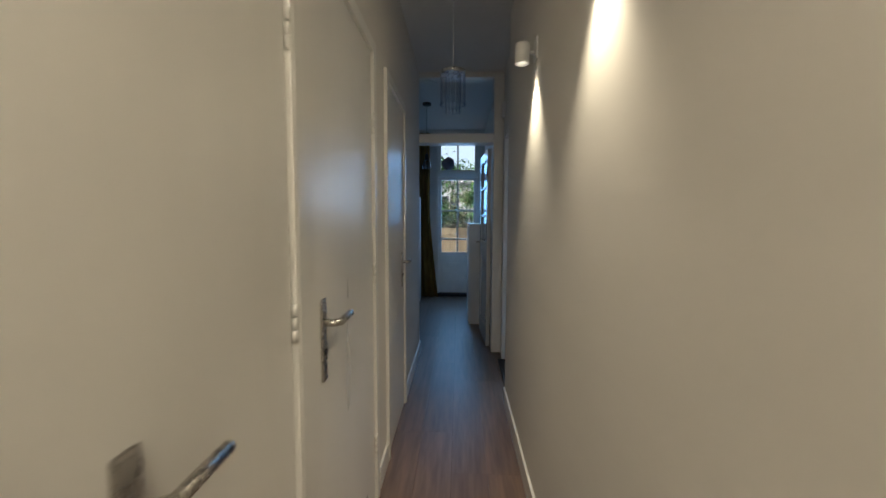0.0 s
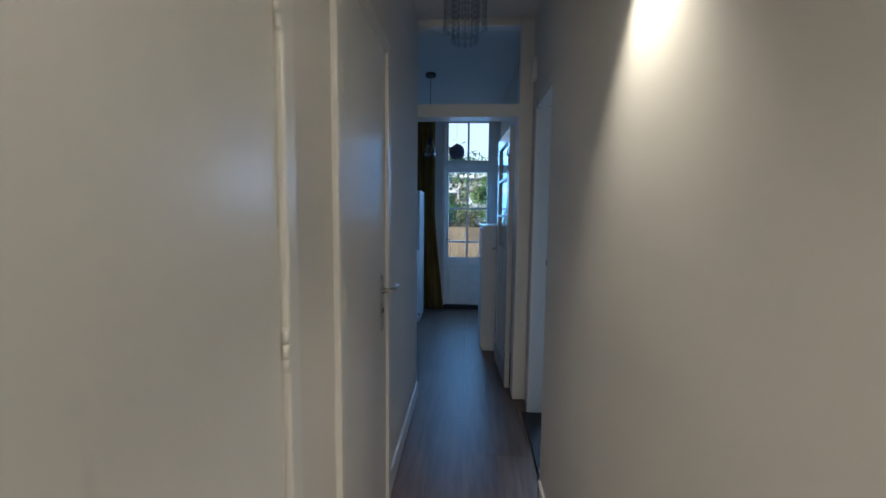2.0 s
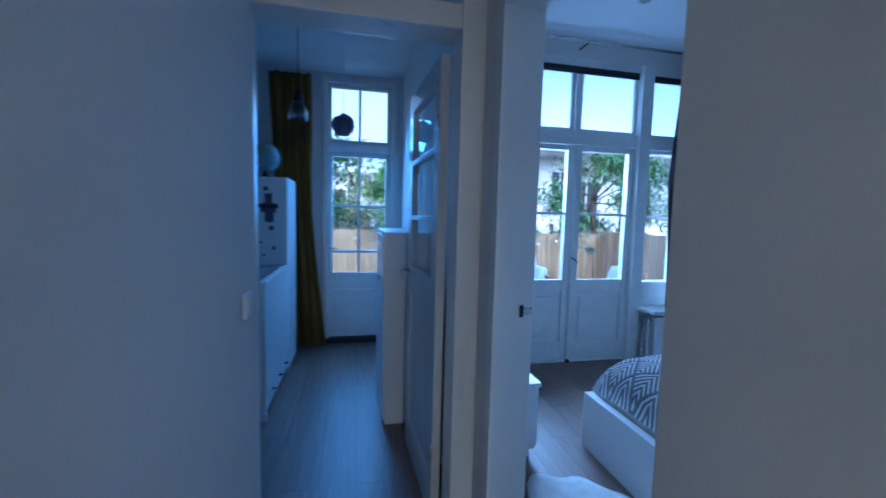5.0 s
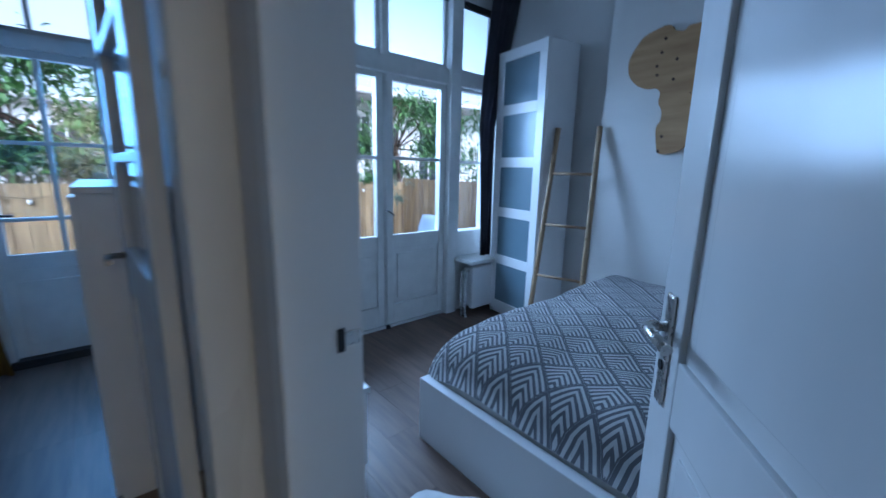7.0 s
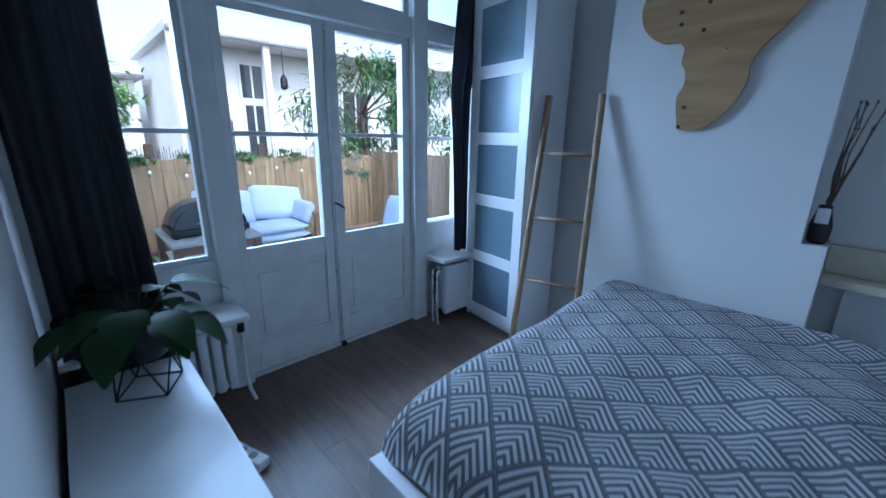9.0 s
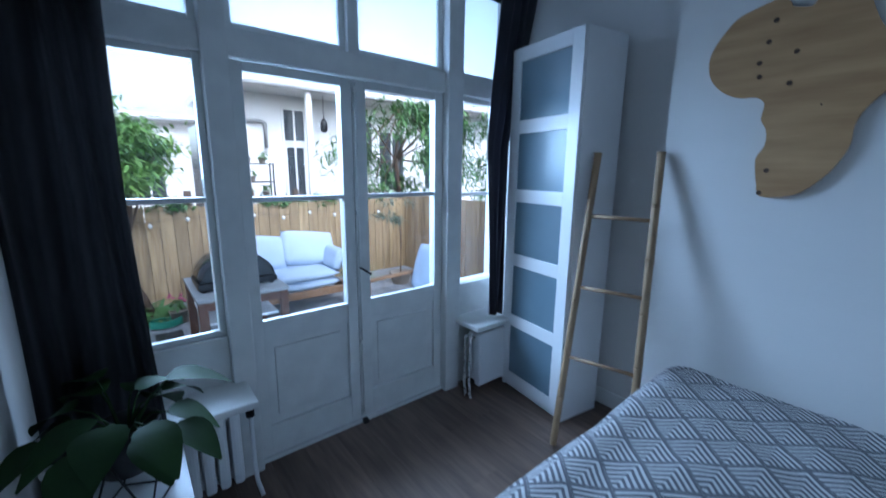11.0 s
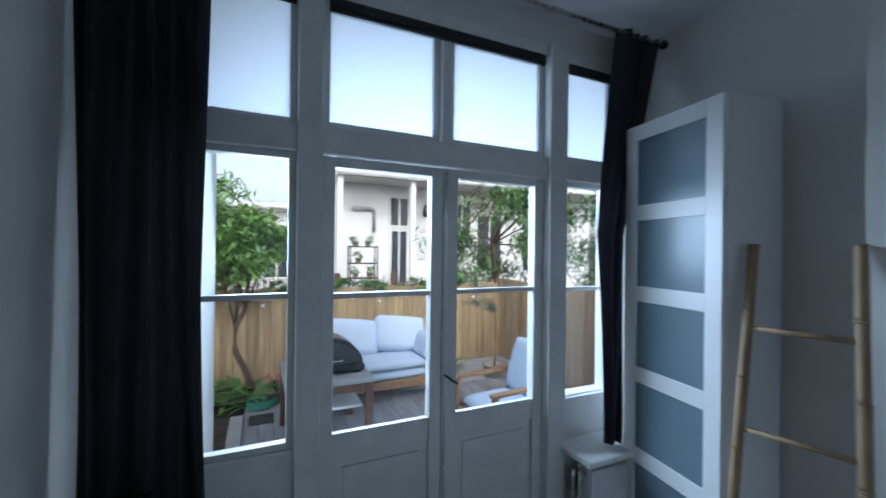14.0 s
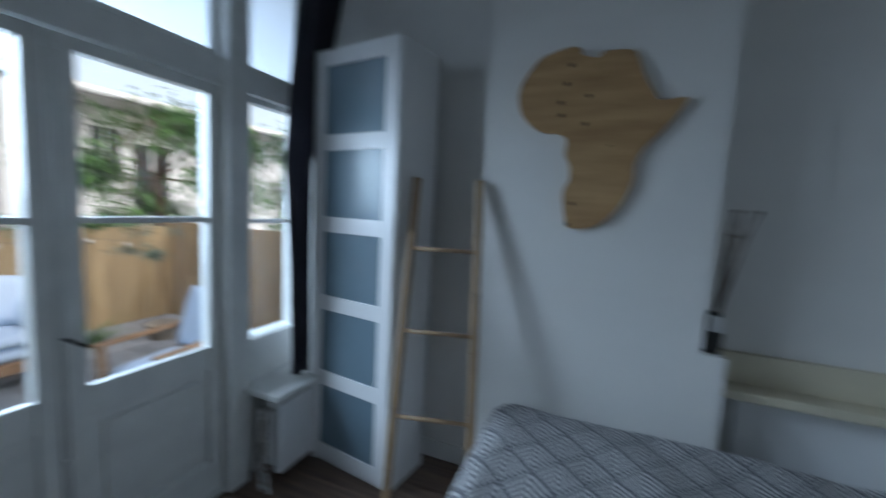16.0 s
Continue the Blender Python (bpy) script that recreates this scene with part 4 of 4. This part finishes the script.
# ---- garden ----
GZ = -0.15
bm = bmesh.new()
box(bm, -500, 500, -500, 900, GZ - 0.6, GZ - 0.06)
structure("ground", bm, SOIL, "dark garden soil", "ground")
structure("foundation", B(-1.1, 4.1, -1.4, 6.5, GZ - 0.1, -0.03), CONC, "concrete foundation slab", "foundation")
bm = bmesh.new()
box(bm, 1.2, 1.325, 6.5, 9.2, GZ - 0.06, GZ + 0.03, bev=0.01)
structure("concrete_kerb", bm, CONC, "pale concrete kerb along the house wall", "kerb")
bm = bmesh.new()
box(bm, 1.38, 1.62, 8.95, 9.2, GZ - 0.02, GZ + 0.006)
obj("floor_grate", bm, DARK, "dark recessed floor grate beside the deck boards", "grate")

# fence
fen = thing("back_fence", pose(0, 0, 0), "weathered yellow-brown timber board fence", "fence", kind="structure")
rngf = random.Random(3)
x = -2.6
while x < 5.3:
    w = 0.145
    h = 1.10 + rngf.uniform(-0.012, 0.012)
    yy = 10.3 + rngf.uniform(0, 0.008)
    part("board", B(x, x + w - 0.006, yy, yy + 0.02, GZ - 0.06, h), FENCE, fen)
    x += w
for z in (0.15, 0.85):
    part("rail", B(-2.6, 5.3, 10.33, 10.37, z, z + 0.07), FENCE, fen)
fs = thing("side_fence", pose(0, 0, 0), "weathered timber board fence at the garden side", "fence", kind="structure")
y = 6.6
while y < 10.28:
    h = 1.17 + rngf.uniform(-0.012, 0.012)
    xx = 5.25 + rngf.uniform(0, 0.008)
    part("board", B(xx, xx + 0.02, y, y + 0.139, GZ - 0.06, h), FENCE, fs)
    y += 0.145
part("rail", B(5.275, 5.31, 6.6, 10.25, 0.9, 0.97), FENCE, fs)
# reed and post tops behind the fence
rd = obj("reed_screen", bmesh.new(), BARK, "thin brown reed screen sticking up behind the fence", "screen", "", "stuff")
bm = bmesh.new()
for k in range(420):
    x = -2.5 + k * 0.0186 + rngf.uniform(-0.006, 0.006)
    z = 1.2 + rngf.uniform(-0.05, 0.07)
    tube(bm, [(x, 10.42, 0), (x + rngf.uniform(-0.015, 0.015), 10.42, z)], 0.004, 4)
bm.to_mesh(rd.data)
bm.free()
for k, x in enumerate((1.0, 1.9, 2.45, 3.3, 4.2)):
    part("post", B(x, x + 0.08, 10.37, 10.41, GZ - 0.06, 1.3, bev=0.006), BARK, fen)

structure("balcony_slab", B(-1.1, 4.1, 6.5, 6.7, 3.0, 3.14, bev=0.01), RENDERW, "white underside of the balcony above the garden doors", "balcony")
# sofa
sf = thing("garden_sofa", pose(0, 0, 0), "teak garden sofa with pale blue cushions on the deck", "sofa")
SX0, SX1, SY0, SY1 = 1.95, 3.5, 8.95, 9.75
part("front_rail", B(SX0, SX1, SY0, SY0 + 0.05, 0.02, 0.11, bev=0.006), TEAK, sf)
part("back_rail", B(SX0, SX1, SY1 - 0.05, SY1, 0.02, 0.11, bev=0.006), TEAK, sf)
for xx in (SX0, SX1 - 0.06):
    for yy in (SY0, SY1 - 0.06):
        part("leg", B(xx, xx + 0.06, yy, yy + 0.06, GZ, 0.42, bev=0.005), TEAK, sf)
    part("armrest", B(xx - 0.01, xx + 0.07, SY0 - 0.01, SY1 + 0.01, 0.42, 0.45, bev=0.006), TEAK, sf)
    part("side_rail", B(xx, xx + 0.05, SY0 + 0.06, SY1 - 0.06, 0.02, 0.11), TEAK, sf)
for k in range(5):
    part("back_slat", B(SX0 + 0.06, SX1 - 0.06, SY1 - 0.03, SY1 - 0.01, 0.14 + k * 0.08, 0.19 + k * 0.08), TEAK, sf)


def cushion(name, cx, cy, cz, sx, sy, sz, m, label, puff=0.35):
    bm = bmesh.new()
    n = 12
    for s in (1, -1):
        g = [[None] * (n + 1) for _ in range(n + 1)]
        for i in range(n + 1):
            for j in range(n + 1):
                u, v = i / n * 2 - 1, j / n * 2 - 1
                h = max(0.0, (1 - abs(u) ** 4) * (1 - abs(v) ** 4)) ** 0.35
                pin = 1 - 0.05 * (u * u) * (v * v)
                g[i][j] = bm.verts.new((u * sx / 2 * pin, v * sy / 2 * pin, s * sz / 2 * h * (1 + 0.08 * noise.noise((u * 2 + cx, v * 2, s)))))
        for i in range(n):
            for j in range(n):
                bm.faces.new((g[i][j], g[i + 1][j], g[i + 1][j + 1], g[i][j + 1])).smooth = True
    bmesh.ops.remove_doubles(bm, verts=bm.verts[:], dist=0.0008)
    ob = obj(name, bm, CUSH, label, "cushion", "garden cushions")
    ob.matrix_basis = pose(cx, cy, cz) @ m
    return ob


cushion("seat_cushion", 2.725, 9.33, 0.155, 1.41, 0.74, 0.12, pose(0, 0, 0), "pale blue lower seat cushion of the garden sofa")
cushion("seat_cushion", 2.725, 9.33, 0.265, 1.41, 0.74, 0.12, pose(0, 0, 0), "pale blue upper seat cushion of the garden sofa")
for k, xx in enumerate((2.53, 3.19)):
    cushion("back_cushion", xx, 9.56, 0.53, 0.74, 0.5, 0.22, pose(0, 0, 0, 62, 7, 4 - 3 * k), "plump pale blue back cushion leaning on the sofa")
cushion("arm_cushion", 3.41, 9.25, 0.43, 0.3, 0.5, 0.15, pose(0, 0, 0, 0, -72, 0), "small pale blue cushion against the sofa arm")

# armchair
ac = thing("garden_armchair", pose(3.64, 7.78, GZ, 0, 0, 6), "teak garden armchair with pale cushions", "armchair")
for yy in (-0.33, 0.28):
    for xx in (-0.35, 0.32):
        part("leg", B(xx, xx + 0.05, yy, yy + 0.05, 0, 0.52 if xx < 0 else 0.5, bev=0.005), TEAK, ac)
    part("armrest", B(-0.37, 0.4, yy - 0.01, yy + 0.06, 0.52, 0.55, bev=0.008), TEAK, ac)
    part("side_rail", B(-0.3, 0.32, yy + 0.01, yy + 0.04, 0.2, 0.27), TEAK, ac)
bm = bmesh.new()
box(bm, 0, 0.03, -0.28, 0.28, 0, 0.62, bev=0.006, m=Matrix.Translation((0.34, 0, 0.25)) @ Matrix.Rotation(radians(18), 4, 'Y'))
part("backrest", bm, TEAK, ac)
part("seat_base", B(-0.33, 0.33, -0.28, 0.28, 0.2, 0.25), TEAK, ac)
a8 = pose(3.64, 7.78, GZ, 0, 0, 6)
cushion("seat_cushion", 0, 0, 0, 0.62, 0.54, 0.13, a8 @ pose(-0.02, 0, 0.315), "pale seat cushion of the garden armchair")
cushion("back_cushion", 0, 0, 0, 0.56, 0.54, 0.13, a8 @ pose(0.34, 0, 0.62, 0, -72, 0), "pale upright cushion leaning in the garden armchair")

# low table with grill
tb = thing("low_garden_table", pose(0, 0, 0), "low red-brown timber table carrying a grill", "table")
TX0, TX1, TY0, TY1, TZ = 1.66, 2.42, 7.98, 8.9, 0.50
for k in range(8):
    part("top_board", B(TX0, TX1, TY0 + k * 0.115, TY0 + k * 0.115 + 0.109, TZ - 0.03, TZ, bev=0.004), CONC, tb)
for xx in (TX0 + 0.01, TX1 - 0.08):
    for yy in (TY0 + 0.01, TY1 - 0.08):
        part("leg", B(xx, xx + 0.07, yy, yy + 0.07, GZ, TZ - 0.03, bev=0.004), MAHO, tb)
for yy in (TY0 + 0.02, TY1 - 0.05):
    part("apron", B(TX0 + 0.08, TX1 - 0.08, yy, yy + 0.03, TZ - 0.11, TZ - 0.03), MAHO, tb)
part("lower_shelf", B(TX0 + 0.06, TX1 - 0.1, TY0 + 0.06, TY1 - 0.1, 0.24, 0.265, bev=0.004), LAMI, tb, "pale shelf board under the table")
gr = thing("table_grill", pose(2.04, 8.42, TZ) @ Matrix.Diagonal((1.2, 1.15, 1.0, 1)), "black dome-lidded table grill", "grill")
part("base", B(-0.28, 0.28, -0.2, 0.2, 0.02, 0.08, bev=0.012), BLACK, gr)
bm = bmesh.new()
prof = [(0.27 * math.cos(a), 0.08 + 0.24 * math.sin(a)) for a in (math.pi * k / 16 for k in range(17))]
r0 = [bm.verts.new((x, -0.19, z)) for x, z in prof]
r1 = [bm.verts.new((x, 0.19, z)) for x, z in prof]
for k in range(16):
    bm.faces.new((r0[k], r0[k + 1], r1[k + 1], r1[k])).smooth = True
bm.faces.new(r0)
bm.faces.new(r1[::-1])
bm.faces.new((r0[0], r1[0], r1[-1], r0[-1]))
bmesh.ops.bevel(bm, geom=[e for e in bm.edges if abs(e.verts[0].co.y - e.verts[1].co.y) < 1e-4], offset=0.02, segments=2, affect='EDGES')
part("lid", bm, LIDB, gr, "black enamel dome lid")
part("lid_handle", T([(-0.1, -0.2, 0.14), (-0.1, -0.24, 0.14), (0.1, -0.24, 0.14), (0.1, -0.2, 0.14)], 0.008, 8), STEEL, gr)
for xx in (-0.24, 0.24):
    for yy in (-0.16, 0.16):
        part("foot", L([(0.02, 0), (0.02, 0.02), (0.001, 0.022)], (xx, yy, 0), 10), BLACK, gr)

# watering can and pots
wc = thing("watering_can", pose(3.36, 8.05, GZ), "yellow plastic watering can on the deck", "watering can")
part("body", L([(0.08, 0), (0.085, 0.01), (0.08, 0.2), (0.07, 0.21), (0.001, 0.21)], n=20), YELL, wc)
part("spout", T([(0.07, 0, 0.06), (0.14, 0, 0.16), (0.2, 0, 0.24)], 0.015, 8, 0.01), YELL, wc)
part("handle", T([(-0.07, 0, 0.05), (-0.13, 0, 0.1), (-0.12, 0, 0.2), (-0.03, 0, 0.25), (0.05, 0, 0.21)], 0.01, 8), YELL, wc)


def pot(parent, r, h):
    part("pot", L([(r * 0.7, 0), (r * 0.72, 0.004), (r, h), (r * 1.08, h), (r * 1.08, h + 0.02), (r * 0.9, h + 0.02), (r * 0.88, h - 0.01), (0.001, h - 0.01)], n=22), TERRA, parent)


def crown(parent, c, rad, n, ln, wd, material, seed, drop=0.2, clumps=14, lift=0.0):
    """Leaves gathered in uneven clumps round the limb ends."""
    rg = random.Random(seed)
    bm = bmesh.new()
    cl = []
    for _ in range(clumps):
        while True:
            p = Vector([rg.uniform(-1, 1) for _ in range(3)])
            if p.length < 1:
                break
        cl.append((Vector(c) + Vector([p[i] * rad[i] for i in range(3)]), rg.uniform(0.5, 1.0)))
    for k in range(n):
        q, s = rg.choice(cl)
        o = Vector((rg.gauss(0, 1), rg.gauss(0, 1), rg.gauss(0, 0.7)))
        p = q + Vector([o[i] * rad[i] * 0.2 * s for i in range(3)])
        d = Vector((rg.uniform(-1, 1), rg.uniform(-1, 1), rg.uniform(-0.7, 0.35) + lift))
        leaf_mesh(bm, p, d, Vector((rg.uniform(-.4, .4), rg.uniform(-.4, .4), 1)), ln * rg.uniform(0.7, 1.25), wd * rg.uniform(0.7, 1.2), 0.25, drop, 3)
    part("crown", bm, material, parent)
    return cl


def tree(name, base, pts, r0, r1, c, rad, n, ln, wd, material, seed, label, clumps=14, limbs=10, lift=0.0):
    t = thing(name, pose(*base), label, "tree")
    part("trunk", T(pts, r0, 9, r1), BARK, t)
    cl = crown(t, c, rad, n, ln, wd, material, seed, clumps=clumps, lift=lift)
    rg = random.Random(seed + 1)
    for q, _ in cl[:limbs]:
        a = Vector(pts[rg.randint(len(pts) // 2, len(pts) - 1)])
        part("limb", T([a, a.lerp(q, 0.5) + Vector((rg.uniform(-.06, .06), rg.uniform(-.06, .06), 0.05)), q], r1 * 0.7, 6, r1 * 0.2), BARK, t)
    return t


tree("garden_tree", (1.42, 9.9, GZ - 0.06), [(0, 0, 0), (-0.08, 0.02, 0.3), (-0.22, 0.0, 0.62), (-0.22, 0, 0.9), (-0.12, 0, 1.1), (-0.2, 0, 1.5), (-0.28, 0.02, 1.9)], 0.04, 0.022,
     (-0.35, 0.1, 2.1), (0.85, 0.7, 0.62), 6500, 0.11, 0.035, LEAFB, 2, "small leafy garden tree with a crooked trunk", 22, 14)
tree("hedge_tree", (-0.4, 11.6, GZ - 0.06), [(0, 0, 0), (0.05, 0, 1.0), (0.0, 0.05, 2.2), (0.1, 0, 3.2)], 0.09, 0.04, (0.3, 0.2, 2.0), (1.9, 0.9, 1.15), 7500, 0.14, 0.06, LEAF, 4, "dense dark green tree behind the garden fence", 34, 16)
tree("laurel_tree", (5.6, 11.0, GZ - 0.06), [(0, 0, 0), (0.05, 0, 0.9), (-0.05, 0.05, 2.0), (0.05, 0, 3.0)], 0.07, 0.03, (0.3, 0, 2.3), (1.5, 0.7, 1.15), 4600, 0.19, 0.042, LEAF, 6, "tall long-leaved shrub behind the fence", 30, 18)
tree("laurel_tree", (7.9, 10.2, GZ - 0.06), [(0, 0, 0), (0.05, 0, 0.9), (-0.05, 0.05, 2.0), (0.05, 0, 3.0)], 0.07, 0.03, (0, 0, 2.2), (1.3, 0.9, 1.25), 4200, 0.19, 0.042, LEAF, 8, "tall long-leaved shrub beside the side fence", 26, 14)
ol = thing("olive_tree", pose(4.55, 9.35, GZ), "small potted olive tree with a thin stem", "tree")
pot(ol, 0.17, 0.16)
part("trunk", T([(0, 0, 0.14), (0.01, 0, 0.6), (-0.01, 0, 1.05)], 0.013, 7, 0.009), BARK, ol)
crown(ol, (-0.08, 0, 1.12), (0.38, 0.3, 0.2), 420, 0.07, 0.018, LEAFO, 11, clumps=12)
pp = thing("flower_pot", pose(1.63, 9.5, GZ), "small clay pot with pink flowers", "plant")
pot(pp, 0.09, 0.13)
crown(pp, (0, 0, 0.22), (0.1, 0.1, 0.06), 60, 0.07, 0.035, LEAF, 12, clumps=6)
rg = random.Random(1)
for k in range(7):
    part("flower", L([(0.001, -0.012), (0.018, 0), (0.02, 0.01), (0.001, 0.016)], (rg.uniform(-.08, .08), rg.uniform(-.08, .08), rg.uniform(0.26, 0.33)), 7), PINK, pp)
for k, (x, y) in enumerate(((1.1, 9.7), (1.42, 9.62), (0.85, 9.95), (1.25, 10.05))):
    fn = thing("fern", pose(x, y, GZ - 0.06), "low green fern in the soil under the tree", "plant", "ferns by the fence")
    bm = bmesh.new()
    rg = random.Random(20 + k)
    for q in range(34):
        a = rg.uniform(0, 6.28)
        leaf_mesh(bm, Vector((0, 0, 0.02)), Vector((math.cos(a), math.sin(a), rg.uniform(0.5, 1.6))), Vector((0, 0, 1)), rg.uniform(0.25, 0.42), 0.07, 0.2, 0.5, 5)
    part("fronds", bm, LEAF, fn)
hs = thing("garden_hose", pose(1.5, 9.42, GZ), "coiled green garden hose on the deck edge", "hose")
part("coil", T([(0.14 * math.cos(a) * (1 + 0.01 * k % 0.1), 0.1 * math.sin(a), 0.012 + k * 0.0012) for k, a in ((k, k * 0.4) for k in range(64))], 0.011, 6), HOSE, hs)
shb = thing("dark_shrub", pose(4.0, 9.75, GZ - 0.06), "dark spiky shrub by the fence", "plant")
bm = bmesh.new()
rg = random.Random(31)
for q in range(40):
    a = rg.uniform(0, 6.28)
    leaf_mesh(bm, Vector((0, 0, 0.02)), Vector((math.cos(a), math.sin(a), rg.uniform(0.6, 2.2))), Vector((0, 0, 1)), rg.uniform(0.3, 0.55), 0.03, 0.2, 0.4, 4)
part("blades", bm, LEAF, shb)

iv = thing("ivy", pose(0, 0, 0), "patches of green ivy along the fence top", "plant")
for k, x in enumerate((1.7, 2.5, 3.05, 3.7, 4.5)):
    crown(iv, (x, 10.36, 1.13), (0.3, 0.1, 0.09), 260, 0.07, 0.045, LEAF, 60 + k, clumps=10)
# string lights on the fence
sl = thing("string_lights", pose(0, 0, 0), "string of small white bulbs hung along the fence", "string lights")
part("wire", T([(-0.5 + k * 0.2, 10.28, 0.98 - 0.06 * math.sin(k * math.pi / 4) ** 2) for k in range(28)], 0.003, 5), BLACK, sl)
for k in range(14):
    part("bulb", L([(0.001, -0.05), (0.022, -0.03), (0.024, -0.01), (0.01, 0.01), (0.001, 0.012)], (-0.5 + k * 0.4, 10.27, 0.96 - 0.06 * math.sin(k * math.pi / 2) ** 2), 10), LAMI, sl)


# ---- neighbouring houses ----
def house(name, x0, x1, y, h, wins, label, overhang=0.5, roof=True):
    hs = thing(name, pose(0, 0, 0), label, "house", "neighbouring houses", "structure")
    zs = GZ - 0.06
    part("wall", B(x0, x1, y, y + 4.5, zs, h), RENDERW, hs)
    if roof:
        part("roof", B(x0 - 0.2, x1 + 0.2, y - overhang, y + 4.7, h, h + 0.22, bev=0.02), RENDERW, hs)
        part("gutter", T([(x0 - 0.2, y - overhang - 0.05, h + 0.05), (x1 + 0.2, y - overhang - 0.05, h + 0.05)], 0.06, 8), CONC, hs)
    for a, b, c, d in wins:
        bm = bmesh.new()
        for r in ((a - 0.07, a, c - 0.07, d + 0.07), (b, b + 0.07, c - 0.07, d + 0.07), (a, b, c - 0.07, c), (a, b, d, d + 0.07), ((a + b) / 2 - 0.025, (a + b) / 2 + 0.025, c, d)):
            box(bm, r[0], r[1], y - 0.05, y, r[2], r[3])
        w = part("window", bm, SASH, hs)
        part("pane", B(a, b, y - 0.02, y - 0.005, c, d), DGLASS, w)
    return hs


house("neighbour_house", 3.6, 14.0, 17.0, 3.75, [(5.32, 5.92, 2.45, 3.35), (5.36, 5.88, 0.2, 2.25), (7.6, 8.3, 1.9, 3.2), (8.6, 9.6, 0.9, 2.9), (10.6, 11.6, 0.9, 2.9)], "white rendered low house with dark windows and a canopy", 1.2)
hs = house("neighbour_house", -9.0, 3.2, 20.0, 3.0, [(1.6, 2.4, 0.6, 2.4), (-0.6, 0.4, 0.8, 2.4), (-3.4, -2.2, 0.8, 2.4)], "pale rendered low house further back", 0.4)
for x in (3.42, 5.62):
    obj("canopy_post", B(x, x + 0.16, 15.85, 16.0, GZ - 0.06, 3.75, bev=0.01), RENDERW, "white square post under the canopy", "post", "canopy posts")
rk = thing("plant_rack", pose(4.0, 15.2, 0), "black metal rack with plants and a watering can", "rack")
for x in (-0.38, 0.36):
    for y in (-0.15, 0.15):
        part("upright", B(x, x + 0.03, y, y + 0.03, GZ - 0.06, 1.75), BLACK, rk)
for z in (0.85, 1.25, 1.7):
    part("shelf", B(-0.38, 0.39, -0.15, 0.18, z, z + 0.03), BLACK, rk)
for k, (x, z) in enumerate(((-0.2, 1.73), (0.15, 1.73), (-0.12, 1.28), (0.2, 0.88), (-0.2, 0.88))):
    p = thing("rack_pot", pose(4.0 + x, 15.2, z), "small potted plant standing on the rack", "plant", "pots on the rack")
    pot(p, 0.09, 0.12)
    crown(p, (0, 0, 0.22), (0.12, 0.1, 0.1), 40, 0.12, 0.05, LEAF, 40 + k, clumps=5)

wp = thing("wall_pipe", pose(0, 0, 0), "white bent drain pipe on the neighbour's wall", "pipe")
part("pipe", T([(4.05, 16.9, 2.95), (4.65, 16.9, 2.95), (4.75, 16.9, 2.9), (4.75, 16.9, 2.2)], 0.06, 10), CONC, wp)
ln = thing("hanging_lantern", pose(6.3, 16.3, 0), "dark lantern hanging under the neighbour's canopy", "lantern")
part("chain", T([(0, 0, 3.75), (0, 0, 3.1)], 0.012, 6), BLACK, ln)
part("body", L([(0.03, 2.7), (0.11, 2.75), (0.11, 2.98), (0.06, 3.08), (0.01, 3.12)], n=8), BLACK, ln)

# ---- floor planks and deck boards ----
structure("subfloor", B(-0.97, 3.75, -1.2, 7.24, -0.03, -0.012), SUBF, "dark joints under the floor planks", "floor")
fl = structure("floor", B(-0.97, 3.75, -1.2, 7.24, -0.012, -0.006), SUBF, "brown oak plank floor", "floor")
rngp = random.Random(7)
PW, lens = 0.19, (1.2, 1.6, 2.0)
pmesh = {}


def plank_mesh(w, ln):
    key = (round(w, 3), round(ln, 3))
    if key not in pmesh:
        bm = B(0.0006, w - 0.0006, 0.0006, ln - 0.0006, -0.006, 0.0)
        me = bpy.data.meshes.new("plank")
        bm.to_mesh(me)
        bm.free()
        me.materials.append(FLOOR)
        pmesh[key] = me
    return pmesh[key]


def lay_planks(x0, x1, y0, y1):
    x = x0
    while x < x1 - 0.02:
        w = min(PW, x1 - x)
        y = y0
        ln = rngp.choice((0.5, 0.9, 1.3, 1.7))
        while y < y1 - 0.02:
            if y1 - y - ln < 0.25:
                ln = y1 - y
            o = new("plank", plank_mesh(w, ln))
            o.location = (x, y, 0)
            o.parent = fl
            y += ln
            ln = rngp.choice(lens)
        x += w


lay_planks(-0.04, 0.80, -1.2, 7.22)
lay_planks(-0.85, -0.04, 4.54, 7.24)
lay_planks(0.80, 3.75, 3.02, 6.34)
dk = structure("deck", B(1.33, 5.24, 6.5, 9.3, GZ - 0.05, GZ - 0.022), SOIL, "grey weathered grooved timber deck", "deck")
bm = bmesh.new()
DW = 0.14
box(bm, 0.003, DW - 0.003, 0, 2.8, -0.022, -0.004)
for k in range(6):
    box(bm, 0.008 + k * 0.0215, 0.008 + k * 0.0215 + 0.014, 0, 2.8, -0.004, 0)
me = bpy.data.meshes.new("deck_board")
bm.to_mesh(me)
bm.free()
me.materials.append(DECK)
for k in range(27):
    o = new("deck_board", me)
    o.location = (1.33 + k * DW, 6.5, GZ)
    o.parent = dk
bm = B(1.33, 5.24, 9.3, 10.29, GZ - 0.06, GZ - 0.004)
structure("patio", bm, DECK, "dark grey paving under the sofa", "pavement")
